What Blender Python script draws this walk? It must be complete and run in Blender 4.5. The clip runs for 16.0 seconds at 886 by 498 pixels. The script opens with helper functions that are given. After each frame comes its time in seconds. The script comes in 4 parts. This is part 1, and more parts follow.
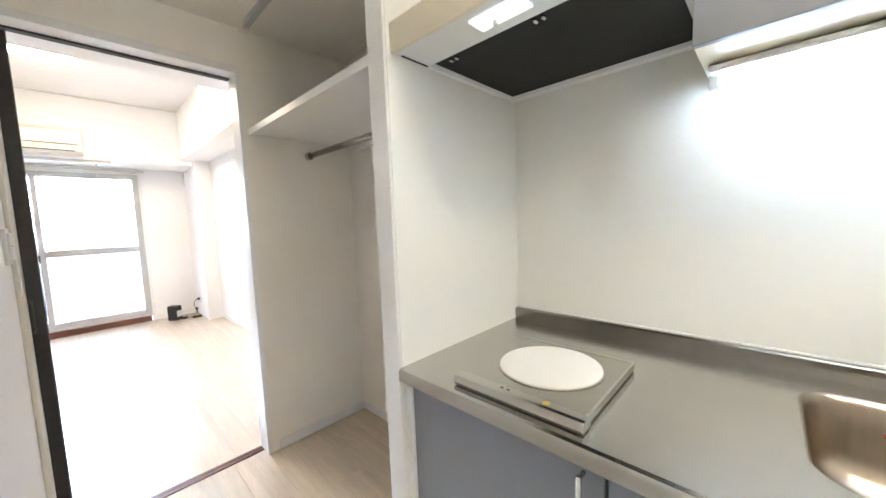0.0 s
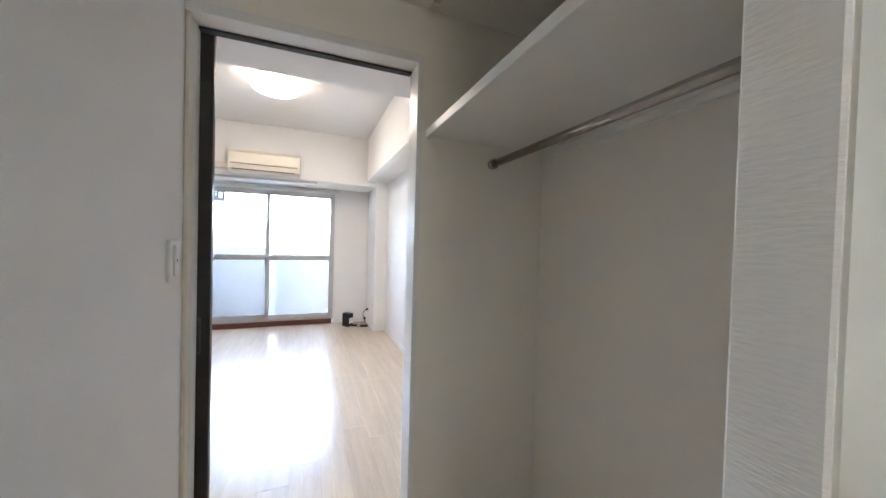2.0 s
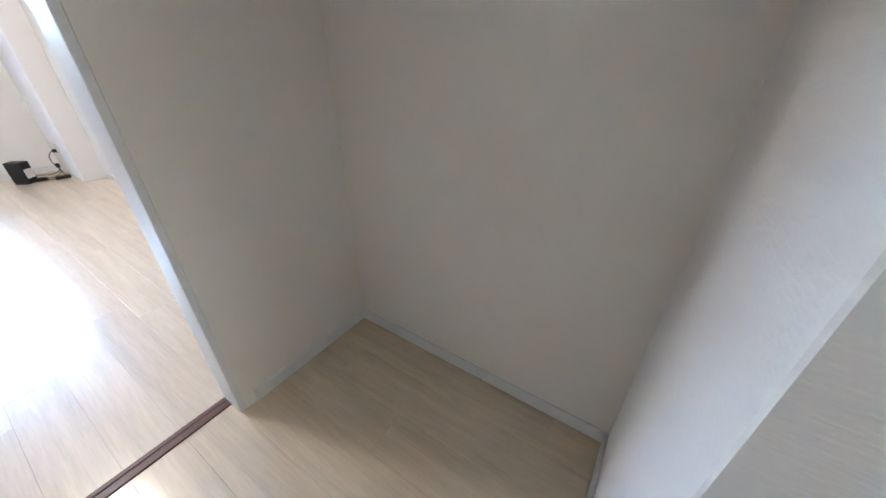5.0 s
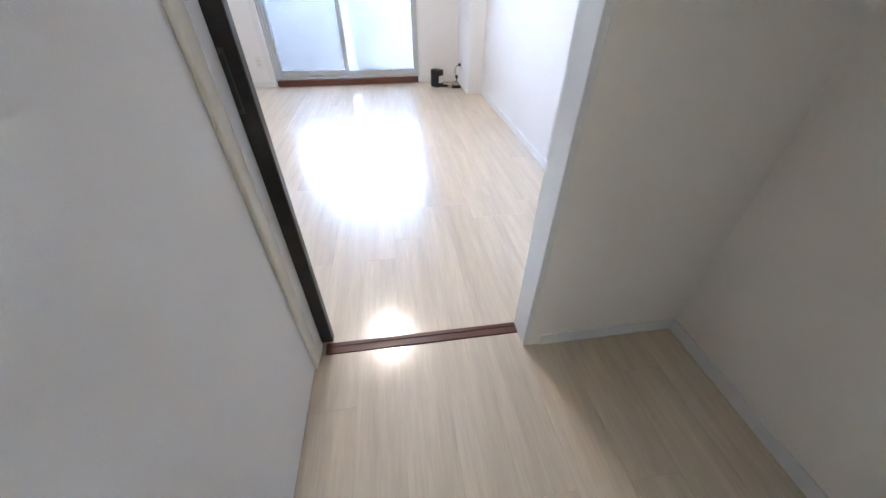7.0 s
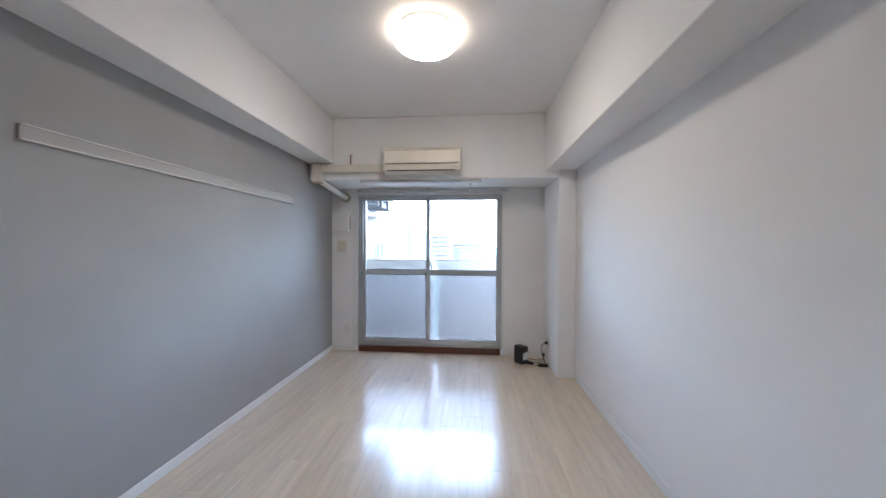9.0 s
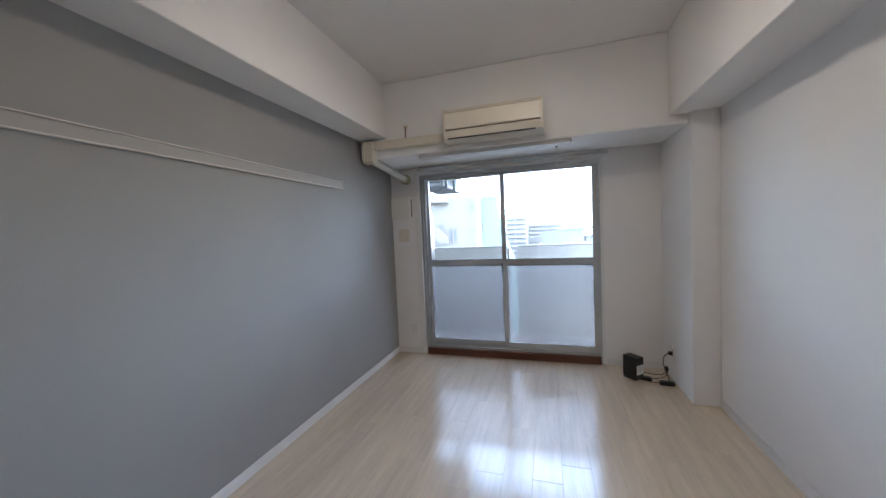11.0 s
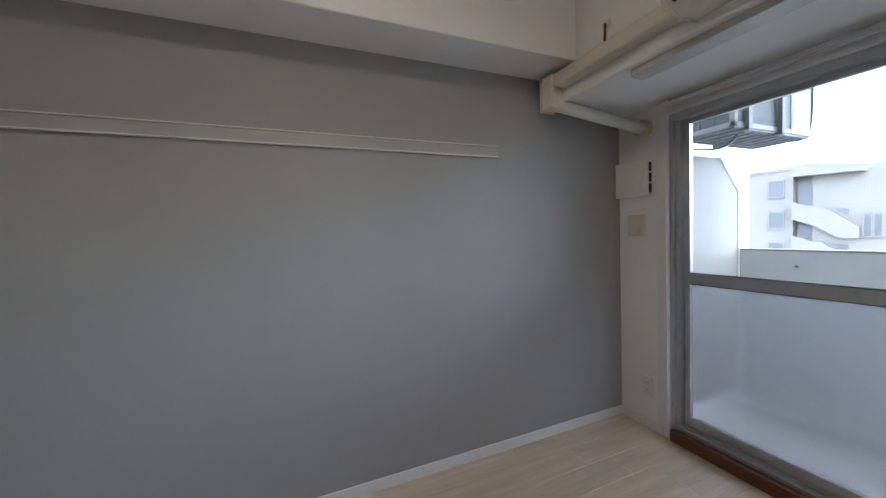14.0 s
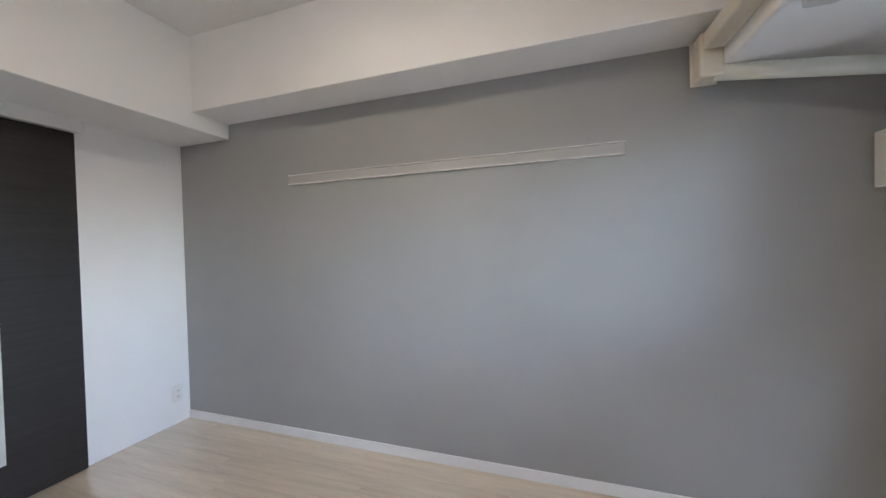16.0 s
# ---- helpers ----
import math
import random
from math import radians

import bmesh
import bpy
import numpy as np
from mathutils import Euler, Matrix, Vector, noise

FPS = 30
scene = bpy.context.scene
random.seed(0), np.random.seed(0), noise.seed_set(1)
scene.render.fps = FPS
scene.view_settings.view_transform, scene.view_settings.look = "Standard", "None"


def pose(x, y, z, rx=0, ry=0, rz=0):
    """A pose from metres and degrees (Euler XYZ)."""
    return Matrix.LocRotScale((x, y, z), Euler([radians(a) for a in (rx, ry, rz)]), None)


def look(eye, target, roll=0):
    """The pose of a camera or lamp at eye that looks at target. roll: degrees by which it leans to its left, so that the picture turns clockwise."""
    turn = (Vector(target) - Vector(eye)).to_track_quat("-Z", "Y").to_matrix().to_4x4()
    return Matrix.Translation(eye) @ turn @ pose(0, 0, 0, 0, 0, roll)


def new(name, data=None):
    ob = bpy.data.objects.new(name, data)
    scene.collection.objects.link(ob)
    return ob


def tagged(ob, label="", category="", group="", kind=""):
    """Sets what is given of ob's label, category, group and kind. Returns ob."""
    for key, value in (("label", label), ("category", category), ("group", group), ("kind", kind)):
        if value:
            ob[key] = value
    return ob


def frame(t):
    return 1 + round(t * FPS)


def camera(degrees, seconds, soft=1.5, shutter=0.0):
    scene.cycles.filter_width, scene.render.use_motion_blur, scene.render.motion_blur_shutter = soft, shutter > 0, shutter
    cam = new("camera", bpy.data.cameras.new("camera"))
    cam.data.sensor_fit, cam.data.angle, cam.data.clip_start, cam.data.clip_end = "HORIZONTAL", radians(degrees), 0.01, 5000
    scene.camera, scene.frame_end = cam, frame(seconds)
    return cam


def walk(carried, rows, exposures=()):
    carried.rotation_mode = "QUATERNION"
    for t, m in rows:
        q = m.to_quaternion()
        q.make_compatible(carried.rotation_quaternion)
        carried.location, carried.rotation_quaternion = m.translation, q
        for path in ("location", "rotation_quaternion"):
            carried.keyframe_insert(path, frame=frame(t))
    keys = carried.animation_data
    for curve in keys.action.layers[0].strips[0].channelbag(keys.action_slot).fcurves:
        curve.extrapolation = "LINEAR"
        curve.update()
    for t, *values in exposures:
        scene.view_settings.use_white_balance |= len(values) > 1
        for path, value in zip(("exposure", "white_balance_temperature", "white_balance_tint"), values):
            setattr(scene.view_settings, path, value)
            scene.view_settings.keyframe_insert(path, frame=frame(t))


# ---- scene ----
cam = camera(104.7, 16.0)
PATH = [
    (0, (1.532, -1.983, 1.209), (2.972, -0.606, 1.03), -2.2),
    (0.5, (1.628, -1.913, 1.214), (2.66, -0.205, 1.078), 1.8),
    (1, (1.641, -1.763, 1.205), (2.331, 0.111, 1.095), 1.5),
    (1.5, (1.668, -1.554, 1.231), (2.294, 0.345, 1.17), 1.1),
    (2, (1.716, -1.392, 1.243), (2.451, 0.468, 1.207), 1.6),
    (2.5, (1.806, -1.229, 1.28), (2.757, 0.527, 1.376), 0.8),
    (3, (1.88, -1.147, 1.324), (3.236, 0.29, 1.636), 1.6),
    (3.2, (1.91, -1.132, 1.335), (3.378, 0.142, 1.807), 2.5),
    (5.3, (1.853, -1.086, 1.069), (3.185, -0.2, -0.133), 1.2),
    (5.5, (1.838, -1.084, 1.056), (3.107, -0.207, -0.217), 1.6),
    (6, (1.832, -1.069, 1.04), (2.86, -0.058, -0.347), 2.7),
    (6.5, (1.771, -0.988, 1.03), (2.297, 0.292, -0.414), 0.5),
    (7, (1.699, -0.826, 1.074), (1.92, 0.719, -0.177), -0.0),
    (7.5, (1.681, -0.645, 1.2), (1.752, 1.135, 0.29), -1.4),
    (8, (1.72, -0.458, 1.197), (1.713, 1.459, 0.627), -1.1),
    (8.5, (1.75, -0.303, 1.288), (1.623, 1.684, 1.1), 0.1),
    (9, (1.71, -0.155, 1.296), (1.547, 1.839, 1.277), 0.3),
    (9.5, (1.631, -0.016, 1.304), (1.366, 1.965, 1.261), -0.7),
    (9.7, (1.608, 0.045, 1.291), (1.279, 2.016, 1.213), -1.7),
    (11.8, (1.618, 0.991, 1.314), (0.894, 2.853, 1.224), -2.0),
    (12, (1.67, 1.132, 1.295), (0.891, 2.972, 1.217), -2.1),
    (12.5, (1.743, 1.361, 1.279), (0.687, 3.057, 1.185), -1.9),
    (13, (1.712, 1.562, 1.243), (0.346, 3.021, 1.17), -1.8),
    (13.5, (1.648, 1.782, 1.294), (0.009, 2.92, 1.159), -1.6),
    (14, (1.677, 1.965, 1.275), (-0.171, 2.723, 1.186), -2.0),
    (14.5, (1.772, 2.159, 1.285), (-0.193, 2.509, 1.163), -2.1),
    (15, (1.775, 2.341, 1.283), (-0.222, 2.427, 1.226), -2.4),
    (15.5, (1.775, 2.515, 1.305), (-0.214, 2.317, 1.251), -1.3),
    (16, (1.859, 2.666, 1.284), (-0.043, 2.048, 1.247), -1.4),
]
walk(cam, [(t, look(eye, target, roll)) for t, eye, target, roll in PATH], [
    (0.0, 6.74, 5580, 10), (0.5, 6.32, 5500, 10), (1.0, 6.08, 5450, 10), (2.0, 5.84, 5380, 10), (3.2, 5.60, 5360, 10), (5.3, 6.17, 5180, 10), (6.5, 6.13, 5150, 10), (7.5, 5.68, 5130, 10), (8.0, 5.33, 5150, 10),
    (9.0, 4.86, 5170, 10), (9.7, 4.72, 5200, 10), (12.0, 4.13, 5470, 10), (13.5, 4.07, 5560, 10), (14.5, 4.28, 5580, 10), (16.0, 4.90, 5580, 10)])

# ---- daylight, overcast ----
world = bpy.data.worlds.new("overcast_sky")
world.use_nodes = True
scene.world = world
wn = world.node_tree.nodes
sky = wn.new("ShaderNodeTexSky")
sky.sky_type, sky.sun_disc = "NISHITA", False
sky.sun_elevation, sky.sun_rotation = radians(48), radians(100)
sky.air_density, sky.dust_density, sky.ozone_density = 1.0, 1.5, 1.0
cloud = wn.new("ShaderNodeHueSaturation")
cloud.inputs["Saturation"].default_value = 0.52
world.node_tree.links.new(sky.outputs[0], cloud.inputs["Color"])
world.node_tree.links.new(cloud.outputs[0], wn["Background"].inputs[0])
wn["Background"].inputs[1].default_value = 0.15
sun = new("sun", bpy.data.lights.new("sun", "SUN"))
sun.data.energy, sun.data.angle, sun.data.color = 0.35, radians(20), (1, 0.97, 0.92)
sun.matrix_world = look((15, 3, 17), (0, 0, 0))
CEILING_LAMP, LAMP_RIM, KITCHEN_TUBE, HALL_FILL = 1.65, 0.30, 0.42, 0.72

# ---- plan, in metres: x across the room, y towards the window, z up ----
ROOM_X, ROOM_Y, ROOM_Z = 2.735, 3.945, 2.63
HALL_X, HALL_END, HALL_Z, HALL_FACE = 1.351, -3.3, 2.15, -0.106
DOOR_L, DOOR_R, DOOR_H = 1.365, 2.108, 1.957


# ---- materials ----
def material(name, color, rough=0.5, metal=0.0, vary=0.06, scale=6.0, fine=120.0, bump=0.0, stretch=(1, 1, 1), coat=0.0, rough_vary=0.0, spread=0.0, ripple=0.0, coat_rough=0.12, coat_ior=1.5):
    """A surface with a broad and a fine variation of its colour, and a fine relief."""
    m = bpy.data.materials.new(name)
    m.use_nodes = True
    n, l = m.node_tree.nodes, m.node_tree.links
    b = n["Principled BSDF"]
    b.inputs["Roughness"].default_value, b.inputs["Metallic"].default_value = rough, metal
    b.inputs["Coat Weight"].default_value, b.inputs["Coat Roughness"].default_value = coat, coat_rough
    b.inputs["Coat IOR"].default_value = coat_ior
    co = n.new("ShaderNodeTexCoord")
    mp = n.new("ShaderNodeMapping")
    mp.inputs["Scale"].default_value = stretch
    l.new(co.outputs["Object"], mp.inputs[0])
    broad, small = n.new("ShaderNodeTexNoise"), n.new("ShaderNodeTexNoise")
    broad.inputs["Scale"].default_value, small.inputs["Scale"].default_value = scale, fine
    broad.inputs["Detail"].default_value, small.inputs["Detail"].default_value = 3, 2
    l.new(mp.outputs[0], broad.inputs[0]), l.new(mp.outputs[0], small.inputs[0])
    add = n.new("ShaderNodeMath")
    add.operation = "MULTIPLY_ADD"
    l.new(broad.outputs[0], add.inputs[0])
    add.inputs[1].default_value = 0.65
    half = n.new("ShaderNodeMath")
    half.operation = "MULTIPLY"
    l.new(small.outputs[0], half.inputs[0])
    half.inputs[1].default_value = 0.35
    l.new(half.outputs[0], add.inputs[2])
    source = add.outputs[0]
    if spread:
        info = n.new("ShaderNodeObjectInfo")
        ma = n.new("ShaderNodeMath")
        ma.operation = "MULTIPLY_ADD"
        l.new(info.outputs["Random"], ma.inputs[0])
        ma.inputs[1].default_value = spread
        l.new(source, ma.inputs[2])
        sh = n.new("ShaderNodeMath")
        sh.operation = "SUBTRACT"
        l.new(ma.outputs[0], sh.inputs[0])
        sh.inputs[1].default_value = spread / 2
        source = sh.outputs[0]
        offset = n.new("ShaderNodeVectorMath")
        offset.operation = "SCALE"
        offset.inputs[0].default_value = (7.3, 5.1, 3.718)
        l.new(info.outputs["Random"], offset.inputs["Scale"])
        l.new(offset.outputs[0], mp.inputs["Location"])
    ramp = n.new("ShaderNodeValToRGB")
    ramp.color_ramp.elements[0].position, ramp.color_ramp.elements[1].position = 0.25, 0.75
    ramp.color_ramp.elements[0].color = (*[c * (1 - vary) for c in color], 1)
    ramp.color_ramp.elements[1].color = (*[min(1, c * (1 + vary)) for c in color], 1)
    l.new(source, ramp.inputs[0])
    l.new(ramp.outputs[0], b.inputs["Base Color"])
    if rough_vary:
        mr = n.new("ShaderNodeMapRange")
        mr.inputs["To Min"].default_value, mr.inputs["To Max"].default_value = max(0, rough - rough_vary), rough + rough_vary
        l.new(broad.outputs[0], mr.inputs[0])
        l.new(mr.outputs[0], b.inputs["Roughness"])
    if bump:
        bp = n.new("ShaderNodeBump")
        bp.inputs["Strength"].default_value, bp.inputs["Distance"].default_value = min(1, bump), 0.002
        l.new(small.outputs[0], bp.inputs["Height"])
        l.new(bp.outputs[0], b.inputs["Normal"])
        if ripple:
            wave = n.new("ShaderNodeBump")
            wave.inputs["Strength"].default_value, wave.inputs["Distance"].default_value = ripple, 0.002
            l.new(broad.outputs[0], wave.inputs["Height"])
            l.new(wave.outputs[0], bp.inputs["Normal"])
            l.new(bp.outputs[0], b.inputs["Coat Normal"])
    return m


def glowing(name, color, strength):
    m = bpy.data.materials.new(name)
    m.use_nodes = True
    b = m.node_tree.nodes["Principled BSDF"]
    b.inputs["Base Color"].default_value = (0.9, 0.9, 0.88, 1)
    b.inputs["Emission Color"].default_value = (*color, 1)
    b.inputs["Emission Strength"].default_value = strength
    return m


def glass(name, tint, gloss_rough=0.02):
    m = bpy.data.materials.new(name)
    m.use_nodes = True
    n, l = m.node_tree.nodes, m.node_tree.links
    clear, shine, mix, fr = n.new("ShaderNodeBsdfTransparent"), n.new("ShaderNodeBsdfGlossy"), n.new("ShaderNodeMixShader"), n.new("ShaderNodeFresnel")
    clear.inputs[0].default_value = (*tint, 1)
    shine.inputs["Roughness"].default_value = gloss_rough
    fr.inputs[0].default_value = 1.45
    l.new(fr.outputs[0], mix.inputs[0]), l.new(clear.outputs[0], mix.inputs[1]), l.new(shine.outputs[0], mix.inputs[2])
    l.new(mix.outputs[0], n["Material Output"].inputs[0])
    return m


def frosted(name):
    m = bpy.data.materials.new(name)
    m.use_nodes = True
    n, l = m.node_tree.nodes, m.node_tree.links
    soft, bend, mix = n.new("ShaderNodeBsdfTranslucent"), n.new("ShaderNodeBsdfRefraction"), n.new("ShaderNodeMixShader")
    soft.inputs[0].default_value = (0.40, 0.40, 0.40, 1)
    bend.inputs["Color"].default_value = (0.53, 0.52, 0.505, 1)
    bend.inputs["Roughness"].default_value, bend.inputs["IOR"].default_value = 0.26, 1.2
    tex, bp = n.new("ShaderNodeTexNoise"), n.new("ShaderNodeBump")
    tex.inputs["Scale"].default_value = 160
    bp.inputs["Strength"].default_value, bp.inputs["Distance"].default_value = 0.35, 0.002
    l.new(tex.outputs[0], bp.inputs["Height"])
    l.new(bp.outputs[0], bend.inputs["Normal"])
    mix.inputs[0].default_value = 0.90
    l.new(soft.outputs[0], mix.inputs[1]), l.new(bend.outputs[0], mix.inputs[2])
    l.new(mix.outputs[0], n["Material Output"].inputs[0])
    return m


WALLPAPER = material("white_wallpaper", (0.84, 0.835, 0.83), 0.75, vary=0.025, scale=2.0, fine=260, bump=0.35, stretch=(1, 1, 1.6))
# wallpaper with the closet's warm bounced light put into its colour
WARM_TINT_PAPER = material("warm_tinted_wallpaper", (0.84, 0.808, 0.74), 0.75, vary=0.025, scale=2.0, fine=240, bump=0.35, stretch=(1, 1, 1.6))
WALLPAPER_WAVE = material("ribbed_wallpaper", (0.80, 0.79, 0.775), 0.7, vary=0.03, scale=2.0, fine=150, bump=0.5, stretch=(0.35, 0.35, 1.7))
GREY_PAPER = material("grey_accent_wallpaper", (0.356, 0.360, 0.354), 0.8, vary=0.07, scale=1.5, fine=200, bump=0.6, stretch=(1, 1, 1.5))
CEILING = material("ceiling_paper", (0.84, 0.835, 0.825), 0.85, vary=0.02, scale=2.0, fine=200, bump=0.25)
KITCHEN_PANEL = material("kitchen_wall_panel", (0.77, 0.765, 0.72), 0.32, vary=0.02, scale=2.5, fine=90, bump=0.06)
PLANK = material("whitewashed_wood_plank", (0.655, 0.55, 0.405), 0.34, vary=0.19, scale=2.2, fine=15, bump=0.05, stretch=(11, 0.7, 1), coat=1.0, rough_vary=0.05, spread=0.12, ripple=0.2, coat_rough=0.15, coat_ior=1.92)
# joint colour lightened for the glints along the plank edges
JOINT = material("floor_joint", (0.52, 0.46, 0.38), 0.8, vary=0.1)
TRIM = material("white_painted_trim", (0.78, 0.78, 0.77), 0.4, vary=0.02, scale=5)
# door trim with the warm shade of its hall-side face painted in
SHADED_TRIM = material("warm_shaded_casing", (0.70, 0.665, 0.58), 0.45, vary=0.03, scale=5)
DARK_WOOD = material("dark_ribbed_wood_laminate", (0.020, 0.017, 0.017), 0.42, vary=0.45, scale=3.0, fine=30, bump=0.5, stretch=(0.5, 1, 12))
BROWN_WOOD = material("red_brown_wood", (0.115, 0.042, 0.026), 0.4, vary=0.2, scale=6, fine=60, stretch=(1, 8, 8))
ALUMINIUM = material("satin_aluminium", (0.52, 0.53, 0.54), 0.32, 0.85, vary=0.04, scale=8)
STEEL = material("brushed_stainless_steel", (0.52, 0.50, 0.46), 0.21, 1.0, vary=0.04, scale=3, fine=60, stretch=(6, 1, 1), rough_vary=0.06)
# steel with the upstand's dark reflection put into its colour
STEEL_DARKENED = material("upstand_steel_darkened", (0.30, 0.285, 0.26), 0.24, 1.0, vary=0.08, scale=4, fine=60, stretch=(1, 0.3, 3))
STEEL_EDGE = material("polished_steel_edge", (0.60, 0.58, 0.53), 0.13, 1.0, vary=0.04, scale=6, fine=50)
STAIN = material("yellow_grease_stain", (0.50, 0.34, 0.06), 0.5, vary=0.2, scale=60)
# worktop steel browned and darkened for the dim reflections inside the basin
BASIN = material("basin_steel_darkened", (0.36, 0.31, 0.25), 0.30, 1.0, vary=0.12, scale=5, fine=160, stretch=(1, 12, 1))
CHROME = material("chrome", (0.45, 0.43, 0.41), 0.20, 1.0, vary=0.03)
BLACK = material("black_plastic", (0.012, 0.012, 0.013), 0.4, vary=0.2, scale=20)
FILTER = material("black_hood_filter", (0.006, 0.0055, 0.005), 0.7, vary=0.3, scale=14, bump=0.2)
CABINET_GREY = material("blue_grey_laminate", (0.235, 0.25, 0.285), 0.45, vary=0.03, scale=4)
WHITE_PLASTIC = material("white_plastic", (0.78, 0.775, 0.75), 0.35, vary=0.015, scale=10)
CREAM_PLASTIC = material("aged_cream_plastic", (0.70, 0.655, 0.56), 0.4, vary=0.04, scale=10)
PIPE_WHITE = material("greenish_white_pipe", (0.70, 0.71, 0.65), 0.4, vary=0.03, scale=8)
COLLAR_PUTTY = material("yellowed_putty", (0.47, 0.45, 0.30), 0.7, vary=0.12, scale=30, bump=0.3)
IVORY_METAL = material("ivory_enamelled_metal", (0.74, 0.68, 0.54), 0.35, vary=0.02, scale=6)
SEAM = material("brownish_seam", (0.17, 0.13, 0.09), 0.6, vary=0.1)
# near-black for shade in gaps and slots; also gaskets, plinth and marks
SHADOW_GAP = material("gap_shade_and_dark_parts", (0.03, 0.03, 0.03), 0.6, vary=0.1)
WHITE_DISC = material("white_hotplate_cover", (0.82, 0.80, 0.75), 0.55, vary=0.02, scale=8)
CONCRETE = material("grey_painted_concrete", (0.375, 0.365, 0.35), 0.8, vary=0.07, scale=3, fine=70, bump=0.3)
BALCONY_SHEET = material("pale_balcony_sheet", (0.42, 0.42, 0.42), 0.6, vary=0.08, scale=3, fine=60, bump=0.2)
# pale paint darkened and warmed in colour to offset the strong blue daylight
PALE_CONCRETE = material("dimmed_facade_paint", (0.163, 0.148, 0.131), 0.85, vary=0.05, scale=0.4, fine=3, bump=0.1)
CYAN_FACADE = material("pale_turquoise_facade", (0.165, 0.215, 0.208), 0.85, vary=0.04, scale=0.4, fine=3)
FAR_FACADE = material("far_pale_facade", (0.218, 0.205, 0.188), 0.85, vary=0.05, scale=0.2, fine=2)
# far panes, paled for haze; also the painted shade on the staircase
FAR_DARK = material("far_pane_and_shade", (0.085, 0.085, 0.09), 0.5, vary=0.1, scale=0.5)
STAIR_SHADE = material("stairwell_shade_grey", (0.15, 0.15, 0.155), 0.7, vary=0.08)
# bands paled to put the distant haze into their colour
FAR_BAND = material("far_hazed_band", (0.235, 0.235, 0.237), 0.7, vary=0.08, scale=0.5)
# rail lips coloured paler for the highlight along them
RAIL_LIP = material("rail_lip_highlight", (0.78, 0.77, 0.74), 0.45, vary=0.03)
UNIT_PALE = material("weathered_ivory_casing", (0.30, 0.295, 0.285), 0.6, vary=0.06, scale=8)
UNIT_STEEL = material("dull_galvanised_steel", (0.17, 0.17, 0.17), 0.6, 0.2, vary=0.1, scale=10)
UNIT_DARK = material("dusty_dark_coil", (0.10, 0.10, 0.105), 0.7, vary=0.15, scale=20)
BOLT = material("weathered_bolt", (0.12, 0.12, 0.12), 0.6, vary=0.1)
SLATE_BOARD = material("slate_grey_board", (0.14, 0.14, 0.165), 0.7, vary=0.08, scale=0.6)
# white board darkened in its colour to hold down the daylight on it
DIVIDER = material("dimmed_partition_board", (0.166, 0.156, 0.144), 0.6, vary=0.03, scale=3)
TOWN = material("hazy_town_ground", (0.24, 0.245, 0.25), 0.95, vary=0.3, scale=0.03, fine=0.4)
PALE_GREY = material("pale_grey_metal", (0.60, 0.60, 0.59), 0.45, vary=0.04, scale=8)
CLEAR = glass("clear_window_glass", (0.95, 0.97, 0.96))
FROST = frosted("frosted_window_glass")
SLIT = material("milky_acrylic", (0.62, 0.62, 0.62), 0.35, vary=0.02)
DIFFUSER = glowing("lit_milky_diffuser", (1.0, 0.77, 0.54), CEILING_LAMP)
TUBE = glowing("lit_fluorescent_tube", (0.86, 0.95, 1.0), KITCHEN_TUBE)
DIFFUSER_RIM = glowing("dimmer_diffuser_rim", (1.0, 0.72, 0.46), LAMP_RIM)
# glow of the added, unseen fill lamp in the hall
HALL_GLOW = glowing("warm_fill_globe", (1.0, 0.82, 0.58), HALL_FILL)
HOOD_LENS = glowing("lit_hood_lamp_lens", (1.0, 0.97, 0.92), 0.010)
LABEL = material("white_paper_label", (0.75, 0.75, 0.74), 0.6, vary=0.03, scale=40)
RED = material("red_mark", (0.6, 0.05, 0.03), 0.5, vary=0.05)


# ---- mesh helpers ----
def block(bm, x0, x1, y0, y1, z0, z1, bevel=0.0, seg=1):
    """Adds a box, its edges rounded by bevel metres."""
    r = bmesh.ops.create_cube(bm, size=1.0, matrix=Matrix.LocRotScale(((x0 + x1) / 2, (y0 + y1) / 2, (z0 + z1) / 2), None, (x1 - x0, y1 - y0, z1 - z0)))
    if bevel:
        edges = list({e for v in r["verts"] for e in v.link_edges})
        bmesh.ops.bevel(bm, geom=edges, offset=bevel, segments=seg, affect="EDGES", profile=0.5)
    return bm


def box(x0, x1, y0, y1, z0, z1, bevel=0.0, seg=1):
    return block(bmesh.new(), x0, x1, y0, y1, z0, z1, bevel, seg)


def boxes(*rows, bevel=0.0):
    bm = bmesh.new()
    for r in rows:
        block(bm, *r, bevel)
    return bm


def rod(bm, a, b, radius, seg=14, cap=True):
    """Adds a round rod from a to b."""
    a, b = Vector(a), Vector(b)
    m = Matrix.Translation((a + b) / 2) @ (b - a).to_track_quat("Z", "Y").to_matrix().to_4x4()
    bmesh.ops.create_cone(bm, cap_ends=cap, segments=seg, radius1=radius, radius2=radius, depth=(b - a).length, matrix=m)
    return bm


